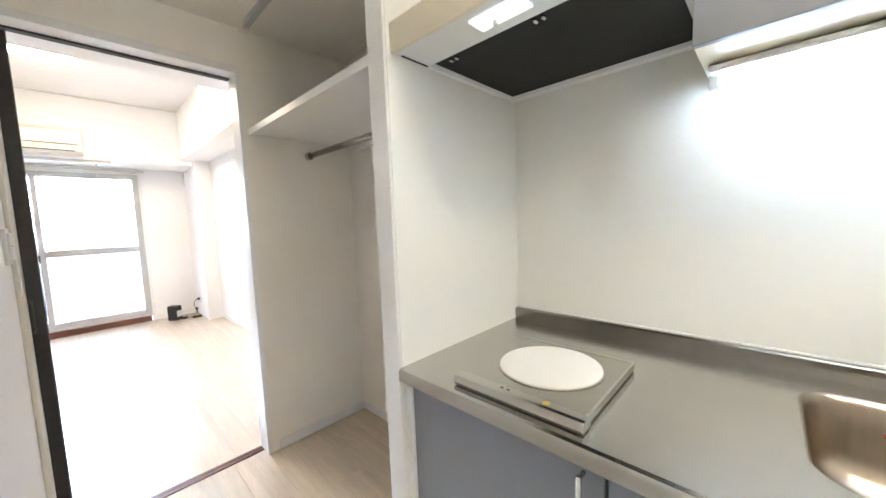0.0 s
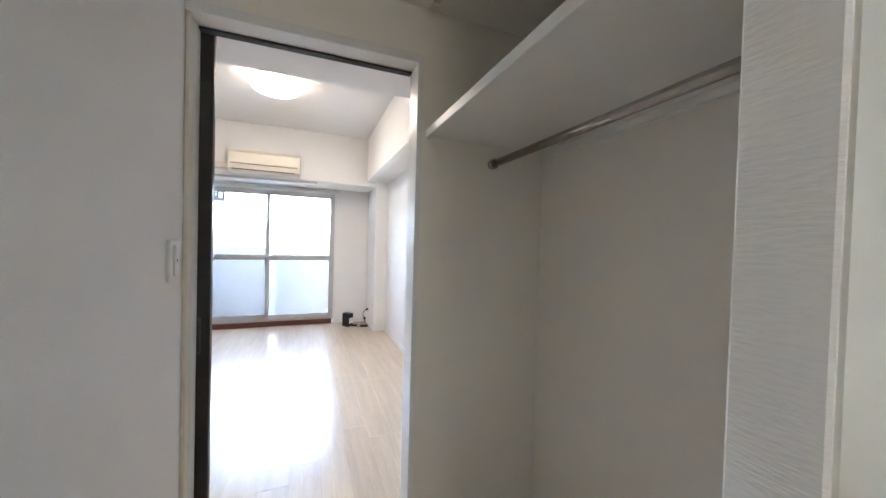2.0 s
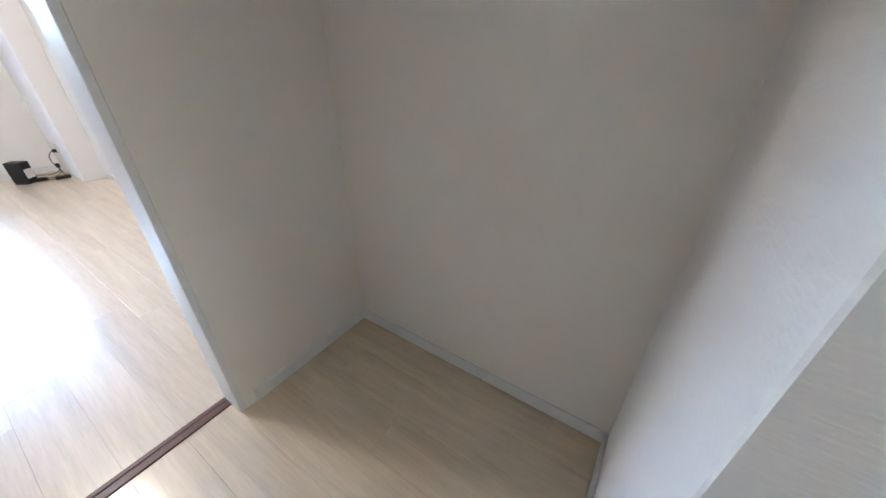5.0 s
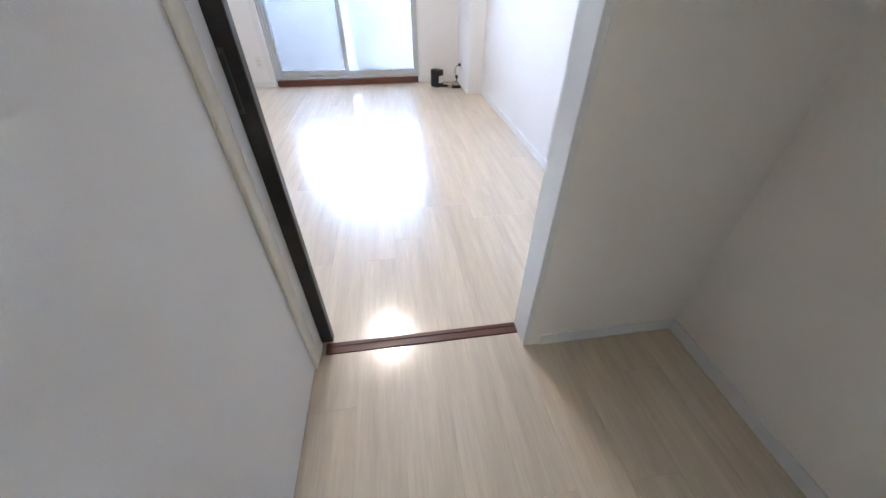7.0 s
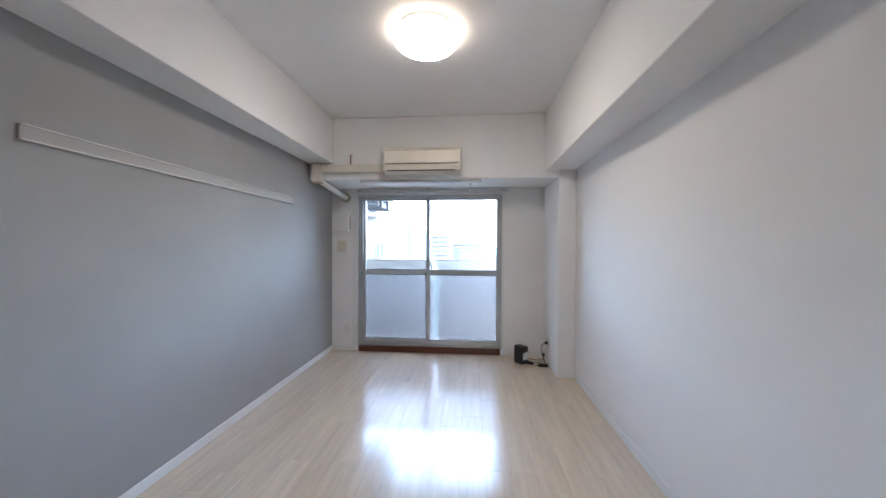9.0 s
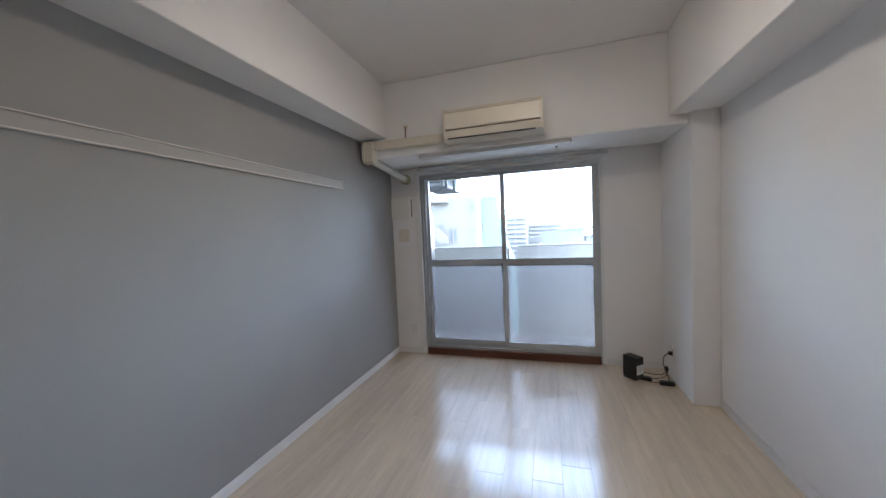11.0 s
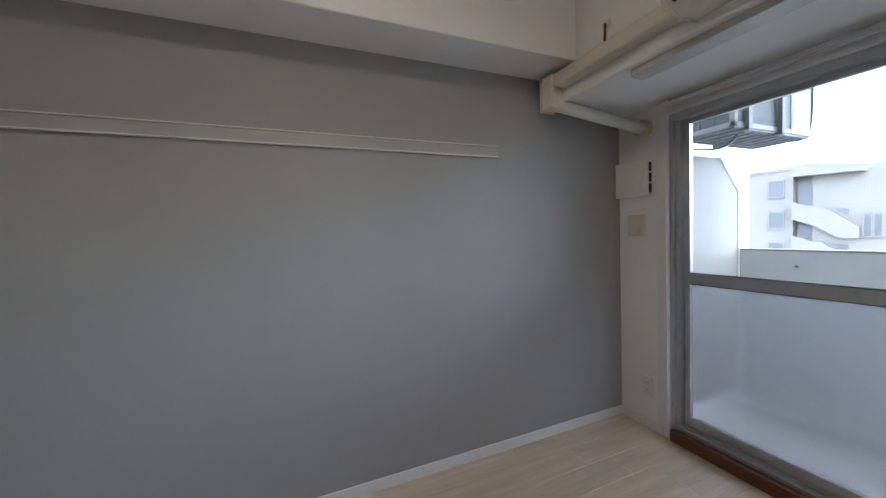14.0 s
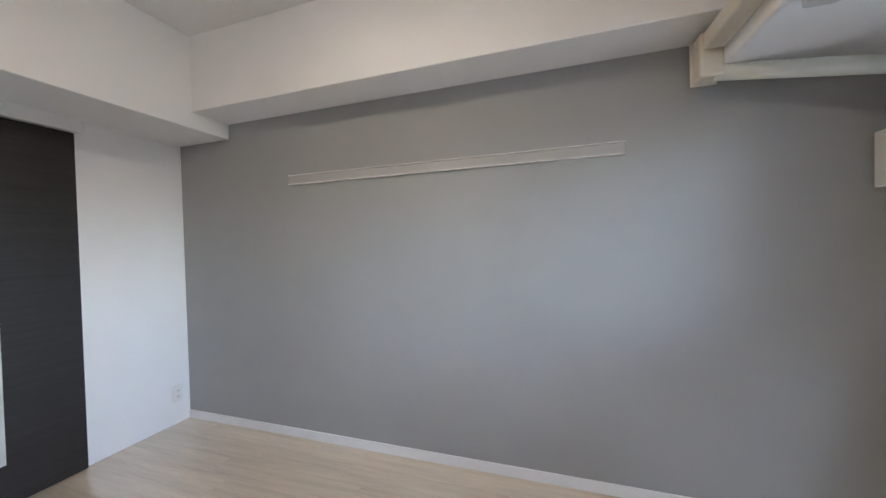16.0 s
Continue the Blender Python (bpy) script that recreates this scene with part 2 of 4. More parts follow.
def extrude(profile, axis, a, b):
    """A profile of two coordinates, carried along an axis from a to b."""
    bm = bmesh.new()
    spot = {"x": lambda s, p: (s, p[0], p[1]), "y": lambda s, p: (p[0], s, p[1]), "z": lambda s, p: (p[0], p[1], s)}[axis]
    loops = [[bm.verts.new(spot(s, p)) for p in profile] for s in (a, b)]
    for i in range(len(profile)):
        j = (i + 1) % len(profile)
        bm.faces.new((loops[0][i], loops[0][j], loops[1][j], loops[1][i]))
    bm.faces.new(loops[0]), bm.faces.new(loops[1])
    bmesh.ops.recalc_face_normals(bm, faces=bm.faces)
    return bm


def rounded(x0, x1, y0, y1, r, n=6):
    """The corners of a rounded rectangle, in order."""
    out = []
    for cx, cy, start in ((x1 - r, y1 - r, 0), (x0 + r, y1 - r, 90), (x0 + r, y0 + r, 180), (x1 - r, y0 + r, 270)):
        for k in range(n + 1):
            a = radians(start + 90 * k / n)
            out.append((cx + r * math.cos(a), cy + r * math.sin(a)))
    return out


def mesh_of(name, bm, mat, smooth=False):
    me = bpy.data.meshes.new(name)
    bm.to_mesh(me)
    bm.free()
    me.materials.append(mat)
    if smooth:
        for p in me.polygons:
            p.use_smooth = True
    return me


def part(name, bm, mat, parent=None, label="", smooth=False):
    """One mesh object, under a thing or a part."""
    ob = new(name, mesh_of(name, bm, mat, smooth))
    if parent:
        ob.parent = parent
    return tagged(ob, label)


def thing(name, label, category, group="", at=(0, 0, 0), size=1.0):
    ob = new(name)
    ob.location, ob.scale = at, (size, size, size)
    ob.empty_display_size = 0.1
    return tagged(ob, label, category, group)


def setting(name, bm, mat, label, category):
    return tagged(part(name, bm, mat), label, category, "", "structure")


def cable(points, radius, name, mat, parent=None, label=""):
    cu = bpy.data.curves.new(name, "CURVE")
    cu.dimensions, cu.bevel_depth, cu.bevel_resolution, cu.resolution_u = "3D", radius, 2, 8
    sp = cu.splines.new("NURBS")
    sp.points.add(len(points) - 1)
    for p, co in zip(sp.points, points):
        p.co = (*co, 1)
    sp.use_endpoint_u, sp.order_u = True, 4
    cu.materials.append(mat)
    tmp = new(name, cu)
    me = bpy.data.meshes.new_from_object(tmp.evaluated_get(bpy.context.evaluated_depsgraph_get()))
    bpy.data.objects.remove(tmp)
    ob = new(name, me)
    ob.parent = parent
    return tagged(ob, label)


# ---- the shell of the main room ----
T = 0.12
setting("wall_west", box(-T, 0, -T + 0.03, ROOM_Y, 0, ROOM_Z), GREY_PAPER, "grey textured accent wallpaper on the long wall", "wall")
setting("wall_east", box(ROOM_X, ROOM_X + T, 0, ROOM_Y, 0, ROOM_Z), WALLPAPER, "plain white wallpapered long wall", "wall")
WX0, WX1, WZ1 = 0.325, 2.078, 1.915
setting("wall_north", boxes((-T, WX0, ROOM_Y, ROOM_Y + 0.15, 0, ROOM_Z), (WX1, ROOM_X + T, ROOM_Y, ROOM_Y + 0.15, 0, ROOM_Z),
                            (WX0, WX1, ROOM_Y, ROOM_Y + 0.15, WZ1, ROOM_Z), (WX0, WX1, ROOM_Y, ROOM_Y + 0.15, -0.1, 0.0)), WALLPAPER, "white wall round the balcony window", "wall")
setting("wall_south", boxes((0, HALL_X, HALL_FACE, 0, 0, ROOM_Z), (DOOR_R + 0.012, ROOM_X + T, HALL_FACE, 0, 0, ROOM_Z),
                            (HALL_X, DOOR_R + 0.012, HALL_FACE, 0, DOOR_H + 0.012, ROOM_Z)), WALLPAPER, "white partition wall with the sliding door's opening", "wall")
setting("ceiling", box(-T, ROOM_X + T, HALL_FACE, ROOM_Y + 0.15, ROOM_Z, ROOM_Z + 0.1), CEILING, "plain white papered ceiling of the main room", "ceiling")
setting("beam_west", box(0.0, 0.262, 0.0, 3.34, 2.155, ROOM_Z, 0.004), CEILING, "boxed white beam above the grey wall", "beam")
setting("beam_south", box(0.002, 2.45, 0.0, 0.49, 2.05, ROOM_Z - 0.002, 0.004), CEILING, "boxed white beam above the sliding door", "beam")
setting("beam_east", box(2.45, ROOM_X, 0.0, 3.34, 2.05, ROOM_Z, 0.004), CEILING, "boxed white beam above the white wall", "beam")
setting("beam_north", box(0.0, ROOM_X, 3.34, ROOM_Y, 1.985, ROOM_Z, 0.012, 3), CEILING, "deep white beam above the balcony window", "beam")
setting("pillar", box(2.565, ROOM_X, 3.285, ROOM_Y, 0, 2.06, 0.006, 2), WALLPAPER, "white wallpapered corner pillar beside the window", "pillar")

# ---- the shell of the hall, kitchen and closet ----
setting("wall_hall_west", box(HALL_X - 0.1, HALL_X, HALL_END, HALL_FACE, 0, HALL_Z), WALLPAPER, "plain white wallpapered wall of the narrow hall", "wall")
setting("wall_closet_back", box(2.696, 2.83, -1.258, HALL_FACE, 0, HALL_Z), WARM_TINT_PAPER, "wallpapered back of the open closet, tinted for warm bounced light", "wall")
setting("wall_kitchen_back", box(2.716, 2.83, HALL_END, -1.258, 0, HALL_Z), KITCHEN_PANEL, "smooth cream washable panel behind the kitchen", "wall")
setting("wall_closet_side", box(2.10, 2.696, -1.258, -1.185, 0, HALL_Z, 0.003), WALLPAPER_WAVE, "white stub wall of ribbed wallpaper between closet and kitchen", "wall")
setting("panel_kitchen_side", box(2.106, 2.716, -1.262, -1.258, 0.0, HALL_Z), KITCHEN_PANEL, "cream washable panel beside the hob", "wall panel")
setting("wall_hall_end", box(HALL_X - 0.1, 2.83, HALL_END - 0.1, HALL_END, 0, HALL_Z), WALLPAPER, "plain white wall closing the hall", "wall")
setting("wall_closet_north", boxes((DOOR_R + 0.012, 2.696, HALL_FACE - 0.003, HALL_FACE + 0.001, 0, HALL_Z), (HALL_X, DOOR_R + 0.012, HALL_FACE - 0.003, HALL_FACE + 0.001, DOOR_H + 0.012, HALL_Z)), WARM_TINT_PAPER, "wallpaper round the doorway on the hall side, tinted for warm light", "wall")
setting("ceiling_hall", box(HALL_X - 0.1, 2.83, HALL_END - 0.1, HALL_FACE, HALL_Z, HALL_Z + 0.1), WARM_TINT_PAPER, "low ceiling over the hall and closet, tinted for warm bounced light", "ceiling")

# ---- skirting boards ----
def skirting(name, x0, x1, y0, y1, h=0.06):
    setting(name, box(x0, x1, y0, y1, 0, h, 0.002), TRIM, "slim white skirting board along the wall", "skirting board")

skirting("baseboard_west", 0.0, 0.009, 0.0, ROOM_Y)
skirting("baseboard_east", ROOM_X - 0.009, ROOM_X, 0.0, 3.285)
skirting("baseboard_north", 0.009, WX0 - 0.03, ROOM_Y - 0.009, ROOM_Y)
skirting("baseboard_north_east", WX1 + 0.03, 2.565, ROOM_Y - 0.009, ROOM_Y)
skirting("baseboard_closet_back", 2.687, 2.696, -1.185, HALL_FACE, 0.055)
skirting("baseboard_closet_north", 2.16, 2.687, HALL_FACE - 0.009, HALL_FACE, 0.055)
skirting("baseboard_closet_south", 2.115, 2.687, -1.185, -1.173, 0.055)

# ---- door opening: casing, threshold, sliding door ----
frame_1 = tagged(thing("door_frame", "white painted casing of the doorway on the hall side", "door frame"), kind="structure")
part("jamb", box(DOOR_R - 0.008, DOOR_R + 0.012, HALL_FACE - 0.003, -0.002, 0, DOOR_H, 0.0015), TRIM, frame_1)
part("head", box(HALL_X, DOOR_R + 0.012, HALL_FACE - 0.006, -0.001, DOOR_H - 0.02, DOOR_H + 0.012, 0.0015), TRIM, frame_1)
# dark strip painted for the shade in the track's slot
part("head_track", box(DOOR_L + 0.002, DOOR_R - 0.012, -0.03, 0.0, DOOR_H - 0.028, DOOR_H - 0.021), SHADOW_GAP, frame_1, "dark slot of the sliding track")
part("jamb", box(HALL_X, HALL_X + 0.015, -0.056, -0.001, 0, DOOR_H - 0.02, 0.001), TRIM, frame_1)
part("casing", box(HALL_X, HALL_X + 0.014, -0.104, -0.056, 0, DOOR_H - 0.02, 0.004, 2), SHADED_TRIM, frame_1, "casing strip on the hall wall, warm shade in its colour")
sill_1 = tagged(thing("threshold", "dark red-brown wooden threshold with two sliding grooves", "threshold"), kind="structure")
for y0, y1 in ((-0.048, -0.021), (-0.017, 0.000)):
    part("threshold_strip", box(DOOR_L + 0.016, DOOR_R - 0.008, y0, y1, -0.004, 0.004, 0.001), BROWN_WOOD, sill_1)
part("groove", box(DOOR_L + 0.016, DOOR_R - 0.008, -0.048, 0.000, -0.006, 0.0012), SHADOW_GAP, sill_1)

door_1 = tagged(thing("door_1", "dark brown sliding door with ribbed grain, pushed open", "sliding door"), kind="structure")
part("door_panel", box(0.617, 1.402, 0.004, 0.030, 0.006, 1.970, 0.0015), DARK_WOOD, door_1)
part("edge_strip", box(1.402, 1.405, 0.0045, 0.0295, 0.006, 1.970), material("dark_edge_band", (0.055, 0.05, 0.052), 0.4, vary=0.1), door_1, "slightly paler edge band")
part("slit_pane", box(0.930, 0.985, 0.0295, 0.0315, 0.22, 1.75, 0.0005), SLIT, door_1, "milky vertical slit pane")
pull = part("pull_handle", boxes((1.358, 1.378, 0.0022, 0.0045, 0.835, 0.962), bevel=0.001), material("dark_bronze", (0.09, 0.085, 0.08), 0.35, 0.6), door_1, "dark bronze recessed finger pull")
part("recess", box(1.362, 1.374, 0.0012, 0.0024, 0.845, 0.952), SHADOW_GAP, pull)
part("rail_cover", box(0.58, DOOR_R + 0.05, 0.0, 0.055, 1.975, 2.05, 0.002), TRIM, door_1, "white cover of the top rail")

# ---- balcony window ----
window_1 = tagged(thing("window_1", "aluminium two-leaf sliding balcony window with frosted lower panes", "window"), kind="structure")
Y0, Y1 = 3.96, 4.065
fr = part("window_frame", boxes((WX0, WX0 + 0.024, Y0, Y1, 0.07, WZ1), (WX0 + 0.024, WX0 + 0.046, Y0 + 0.022, Y1, 0.07, WZ1), (WX1 - 0.022, WX1, Y0, Y1, 0.07, WZ1), (WX1 - 0.040, WX1 - 0.022, Y0 + 0.016, Y1, 0.07, WZ1), (WX0, WX1, Y0 + 0.001, Y1, WZ1 - 0.04, WZ1 - 0.001),
                                (WX0, WX1, Y0 + 0.001, Y1, 0.05, 0.088), bevel=0.0015), ALUMINIUM, window_1)
for y in (3.983, 4.013, 4.043):
    part("track", box(WX0 + 0.046, WX1 - 0.040, y - 0.002, y + 0.002, 0.088, 0.096), ALUMINIUM, fr)
part("side_casing", box(WX0 - 0.060, WX0 + 0.003, ROOM_Y - 0.014, Y0 - 0.001, 0.075, WZ1 + 0.02, 0.002), TRIM, window_1, "white side casing")
part("side_casing", box(WX1 - 0.003, WX1 + 0.022, ROOM_Y - 0.010, Y0 - 0.001, 0.075, WZ1 + 0.02, 0.002), TRIM, window_1, "white side casing")
part("head_casing", box(WX0 - 0.032, WX1 + 0.03, ROOM_Y - 0.010, Y0 - 0.001, WZ1 - 0.003, WZ1 + 0.022, 0.002), TRIM, window_1, "white head casing")
part("window_sill", box(0.345, 2.062, 3.924, Y0 + 0.06, 0.0, 0.068, 0.003), BROWN_WOOD, window_1, "red-brown wooden sill board")
for k in range(5):
    part("screw", rod(bmesh.new(), (WX0 + 0.004, Y0 - 0.003, 0.35 + 0.33 * k), (WX0 + 0.004, Y0 + 0.002, 0.35 + 0.33 * k), 0.004, 8), ALUMINIUM, fr)


def sash(x0, x1, y, a, b):
    s = part("sash", boxes((x0, x0 + a, y - 0.014, y + 0.014, 0.092, 1.882), (x1 - b, x1, y - 0.014, y + 0.014, 0.092, 1.882),
                           (x0 + a, x1 - b, y - 0.013, y + 0.013, 0.092, 0.15), (x0 + a, x1 - b, y - 0.013, y + 0.013, 1.848, 1.882),
                           (x0 + a, x1 - b, y - 0.013, y + 0.013, 0.938, 0.998), bevel=0.0015), ALUMINIUM, window_1)
    up = part("upper_pane", box(x0 + a - 0.005, x1 - b + 0.005, y - 0.002, y + 0.002, 0.993, 1.855), CLEAR, s, "clear glass")
    lo = part("lower_pane", box(x0 + a - 0.005, x1 - b + 0.005, y - 0.002, y + 0.002, 0.145, 0.943), FROST, s, "frosted glass")
    lo.visible_shadow = False
    part("gasket", boxes((x0 + a, x1 - b, y - 0.010, y - 0.006, 0.933, 0.938), (x0 + a, x1 - b, y - 0.010, y - 0.006, 0.998, 1.003)), SHADOW_GAP, s)
    return s


left = sash(0.374, 1.212, 4.028, 0.032, 0.045)
right = sash(1.166, 2.046, 3.997, 0.045, 0.032)
lock = part("lock", boxes((1.156, 1.172, 3.970, 3.985, 0.878, 0.963), (1.158, 1.170, 3.957, 3.971, 0.908, 0.958), bevel=0.003), BLACK, right, "black crescent lock")

# ---- floor, laid with planks further down ----
floor = setting("floor", boxes((-T, ROOM_X + T, 0.0, ROOM_Y + 0.1, -0.1, -0.005), (HALL_X - 0.1, 2.83, HALL_END, 0.0, -0.1, -0.005)), JOINT, "glossy whitewashed wood plank floor", "floor")

# ---- air conditioner and its duct ----
ac = thing("air_conditioner", "cream wall-mounted air conditioner on the beam, closed", "air conditioner", at=(0.005, 0.035, -0.030))
AX0, AX1 = 0.845, 1.600
prof = [(3.318, 2.055), (3.188, 2.035), (3.123, 2.065), (3.103, 2.105), (3.106, 2.255), (3.138, 2.29), (3.318, 2.30)]
part("body", extrude(prof, "x", AX0 + 0.012, AX1 - 0.012), CREAM_PLASTIC, ac)
for a in (AX0, AX1 - 0.012):
    part("end_cap", extrude([(3.318, 2.050), (3.188, 2.030), (3.118, 2.060), (3.098, 2.105), (3.101, 2.260), (3.136, 2.295), (3.318, 2.305)], "x", a, a + 0.012), CREAM_PLASTIC, ac)
part("front_panel", box(AX0 + 0.02, AX1 - 0.02, 3.092, 3.105, 2.128, 2.252, 0.004, 2), CREAM_PLASTIC, ac)
part("panel_gap", box(AX0 + 0.02, AX1 - 0.02, 3.099, 3.106, 2.120, 2.1255), SEAM, ac, "dark gap under the front panel")
part("panel_gap", box(AX0 + 0.02, AX1 - 0.02, 3.099, 3.108, 2.253, 2.256), SEAM, ac, "dark gap over the front panel")
lv = extrude([(3.116, 2.066), (3.096, 2.114), (3.101, 2.117), (3.121, 2.069)], "x", AX0 + 0.035, AX1 - 0.055)
part("louvre", lv, CREAM_PLASTIC, ac, "slim swing louvre")
part("air_slot", box(AX0 + 0.035, AX1 - 0.055, 3.117, 3.13, 2.058, 2.068), SHADOW_GAP, ac)
for x, w in ((1.02, 0.030), (1.075, 0.018), (1.12, 0.012)):
    part("panel_mark", box(x, x + w, 3.0905, 3.0925, 2.148, 2.154), PALE_GREY, ac, "small grey printed mark")
part("panel_sticker", box(1.385, 1.402, 3.116, 3.1175, 2.0705, 2.0785), SEAM, ac, "small brown sticker")
part("badge", box(1.20, 1.25, 3.0905, 3.0925, 2.135, 2.143), PALE_GREY, ac, "small grey mark")

duct = thing("pipe_duct", "cream plastic pipe cover from air conditioner to window wall", "pipe cover", at=(0, 0.022, 0.014))
part("run", box(0.165, AX0 + 0.01, 3.243, 3.32, 2.035, 2.105, 0.010, 2), CREAM_PLASTIC, duct)
part("elbow", boxes((0.078, 0.165, 3.233, 3.32, 1.930, 2.112), bevel=0.008), CREAM_PLASTIC, duct, "square elbow")
part("elbow_lip", boxes((0.070, 0.082, 3.226, 3.323, 1.925, 2.118), bevel=0.002), CREAM_PLASTIC, duct)
part("pipe", rod(bmesh.new(), (0.130, 3.298, 1.955), (0.185, ROOM_Y - 0.03, 1.86), 0.034, 20), PIPE_WHITE, duct, "", True)
part("collar", rod(bmesh.new(), (0.183, ROOM_Y - 0.055, 1.862), (0.190, ROOM_Y + 0.004, 1.855), 0.052, 20), COLLAR_PUTTY, duct, "yellowed round wall collar", True)
for x, z in ((0.12, 2.07), (0.12, 1.965)):
    part("screw", rod(bmesh.new(), (x, 3.231, z), (x, 3.236, z), 0.005, 8), PALE_GREY, duct)

hook = thing("ceiling_hook", "small rusty hook fixed on the beam over the pipe cover", "hook", at=(0, 0.022, 0.012))
part("plate", box(0.435, 0.475, 3.311, 3.32, 2.205, 2.235, 0.002), CREAM_PLASTIC, hook)
part("hook_rod", rod(bmesh.new(), (0.455, 3.305, 2.22), (0.455, 3.301, 2.125), 0.006, 8), BROWN_WOOD, hook, "brownish rod")

tray = thing("curtain_box_light", "long translucent white cover fixed under the window beam", "light cover", at=(0, 0.022, 0))
part("cover", extrude(rounded(0.54, 1.81, 3.353, 3.448, 0.02, 3), "z", 1.955, 1.987), material("translucent_grey_cover", (0.60, 0.59, 0.57), 0.4, vary=0.03), tray)
part("edge_band", box(0.56, 1.79, 3.352, 3.356, 1.957, 1.962), PALE_GREY, tray)
bulb = thing("pull_switch", "small white pull switch with a black knob under the beam", "pull switch", at=(0, -0.040, 0))
part("socket", box(1.684, 1.716, 3.526, 3.550, 1.962, 1.987, 0.004, 2), WHITE_PLASTIC, bulb)
part("knob", rod(bmesh.new(), (1.70, 3.538, 1.950), (1.70, 3.538, 1.963), 0.009, 10), BLACK, bulb)
part("pull_rod", rod(bmesh.new(), (1.70, 3.538, 1.745), (1.70, 3.538, 1.951), 0.003, 10), WHITE_PLASTIC, bulb, "white pull rod")

rail = thing("curtain_rail", "grey double curtain rail above the balcony window", "curtain rail", at=(0.01, 0.017, 0.01))
for y, z in ((3.88, 1.938), (3.853, 1.938)):
    part("track", box(0.33, 2.105, y - 0.008, y + 0.008, z - 0.010, z + 0.008, 0.002), PALE_GREY, rail)
for x in (0.36, 1.19, 2.06):
    part("bracket", boxes((x - 0.02, x + 0.02, 3.843, ROOM_Y, 1.946, 1.958), bevel=0.002), PALE_GREY, rail)
for y in (3.88, 3.853):
    part("end_stop", box(2.106, 2.126, y - 0.011, y + 0.011, 1.924, 1.950, 0.003), PALE_GREY, rail)

# ---- boxes, plates and sockets on the window wall ----
vent = thing("air_vent", "white square air vent with a dark slotted side", "air vent", at=(-0.010, 0, 0.016))
part("body", box(0.032, 0.244, ROOM_Y - 0.040, ROOM_Y, 1.452, 1.664, 0.006, 2), WHITE_PLASTIC, vent)
part("cover", box(0.024, 0.234, ROOM_Y - 0.054, ROOM_Y - 0.036, 1.446, 1.668, 0.005, 2), WHITE_PLASTIC, vent)
for k in range(3):
    part("slot", box(0.238, 0.2465, ROOM_Y - 0.034, ROOM_Y - 0.012, 1.465 + 0.064 * k, 1.520 + 0.064 * k), SHADOW_GAP, vent, "dark strip for the shade in a side slot")
remote = thing("wall_panel", "cream square wall controller with a small window", "wall controller", at=(-0.036, 0, -0.018))
part("plate", box(0.110, 0.225, ROOM_Y - 0.020, ROOM_Y, 1.235, 1.370, 0.004, 2), CREAM_PLASTIC, remote)
part("face", box(0.120, 0.215, ROOM_Y - 0.023, ROOM_Y - 0.019, 1.248, 1.358, 0.002), CREAM_PLASTIC, remote)
part("button", box(0.185, 0.207, ROOM_Y - 0.026, ROOM_Y - 0.022, 1.255, 1.285, 0.001), PALE_GREY, remote)


def outlet(at, turn, label, group="wall sockets"):
    o = thing("wall_outlet", label, "wall socket", group)
    part("plate", box(-0.035, 0.035, -0.008, 0.0, -0.06, 0.06, 0.003, 2), WHITE_PLASTIC, o)
    part("insert", box(-0.018, 0.018, -0.011, -0.007, -0.045, 0.045, 0.0015), WHITE_PLASTIC, o)
    for z in (-0.022, 0.022):
        part("slot", boxes((-0.007, -0.005, -0.0118, -0.0105, z - 0.006, z + 0.006), (0.005, 0.007, -0.0118, -0.0105, z - 0.006, z + 0.006)), SHADOW_GAP, o)
    o.matrix_basis = pose(*at, 0, 0, turn)
    return o


outlet((0.195, ROOM_Y, 0.27), 0, "white double wall socket beside the window")
outlet((0.09, 0.0, 0.22), 180, "white double wall socket beside the grey wall")
outlet((2.565, 3.668, 0.235), -90, "white wall socket on the side of the pillar")

# ---- picture rail on the grey wall ----
pr = thing("picture_rail", "long white horizontal picture rail with two lips on the grey wall", "picture rail", at=(0, 0.012, 0.0425))
# board darker than the lips, so their painted highlights stand out
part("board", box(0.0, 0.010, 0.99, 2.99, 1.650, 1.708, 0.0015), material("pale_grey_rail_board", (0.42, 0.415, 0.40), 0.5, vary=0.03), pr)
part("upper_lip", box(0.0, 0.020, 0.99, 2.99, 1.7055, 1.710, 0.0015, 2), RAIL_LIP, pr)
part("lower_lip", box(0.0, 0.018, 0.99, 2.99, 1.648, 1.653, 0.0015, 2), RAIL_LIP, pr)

# ---- ceiling lamp ----
lamp = thing("ceiling_lamp", "round flat white ceiling lamp, lit warm white", "ceiling lamp")
LX, LY = 1.425, 1.965


def dome(cx, cy, top, rings, seg=40):
    """A round body from rings of (radius, drop)."""
    bm = bmesh.new()
    loops = [[bm.verts.new((cx + r * math.cos(2 * math.pi * k / seg), cy + r * math.sin(2 * math.pi * k / seg), top - d)) for k in range(seg)] for r, d in rings]
    for a, b in zip(loops, loops[1:]):
        for k in range(seg):
            bm.faces.new((a[k], a[(k + 1) % seg], b[(k + 1) % seg], b[k]))
    bm.faces.new(loops[0]), bm.faces.new(loops[-1])
    bmesh.ops.recalc_face_normals(bm, faces=bm.faces)
    return bm


part("base", dome(LX, LY, ROOM_Z, [(0.184, 0), (0.184, 0.022), (0.178, 0.026)]), WHITE_PLASTIC, lamp, "", True)
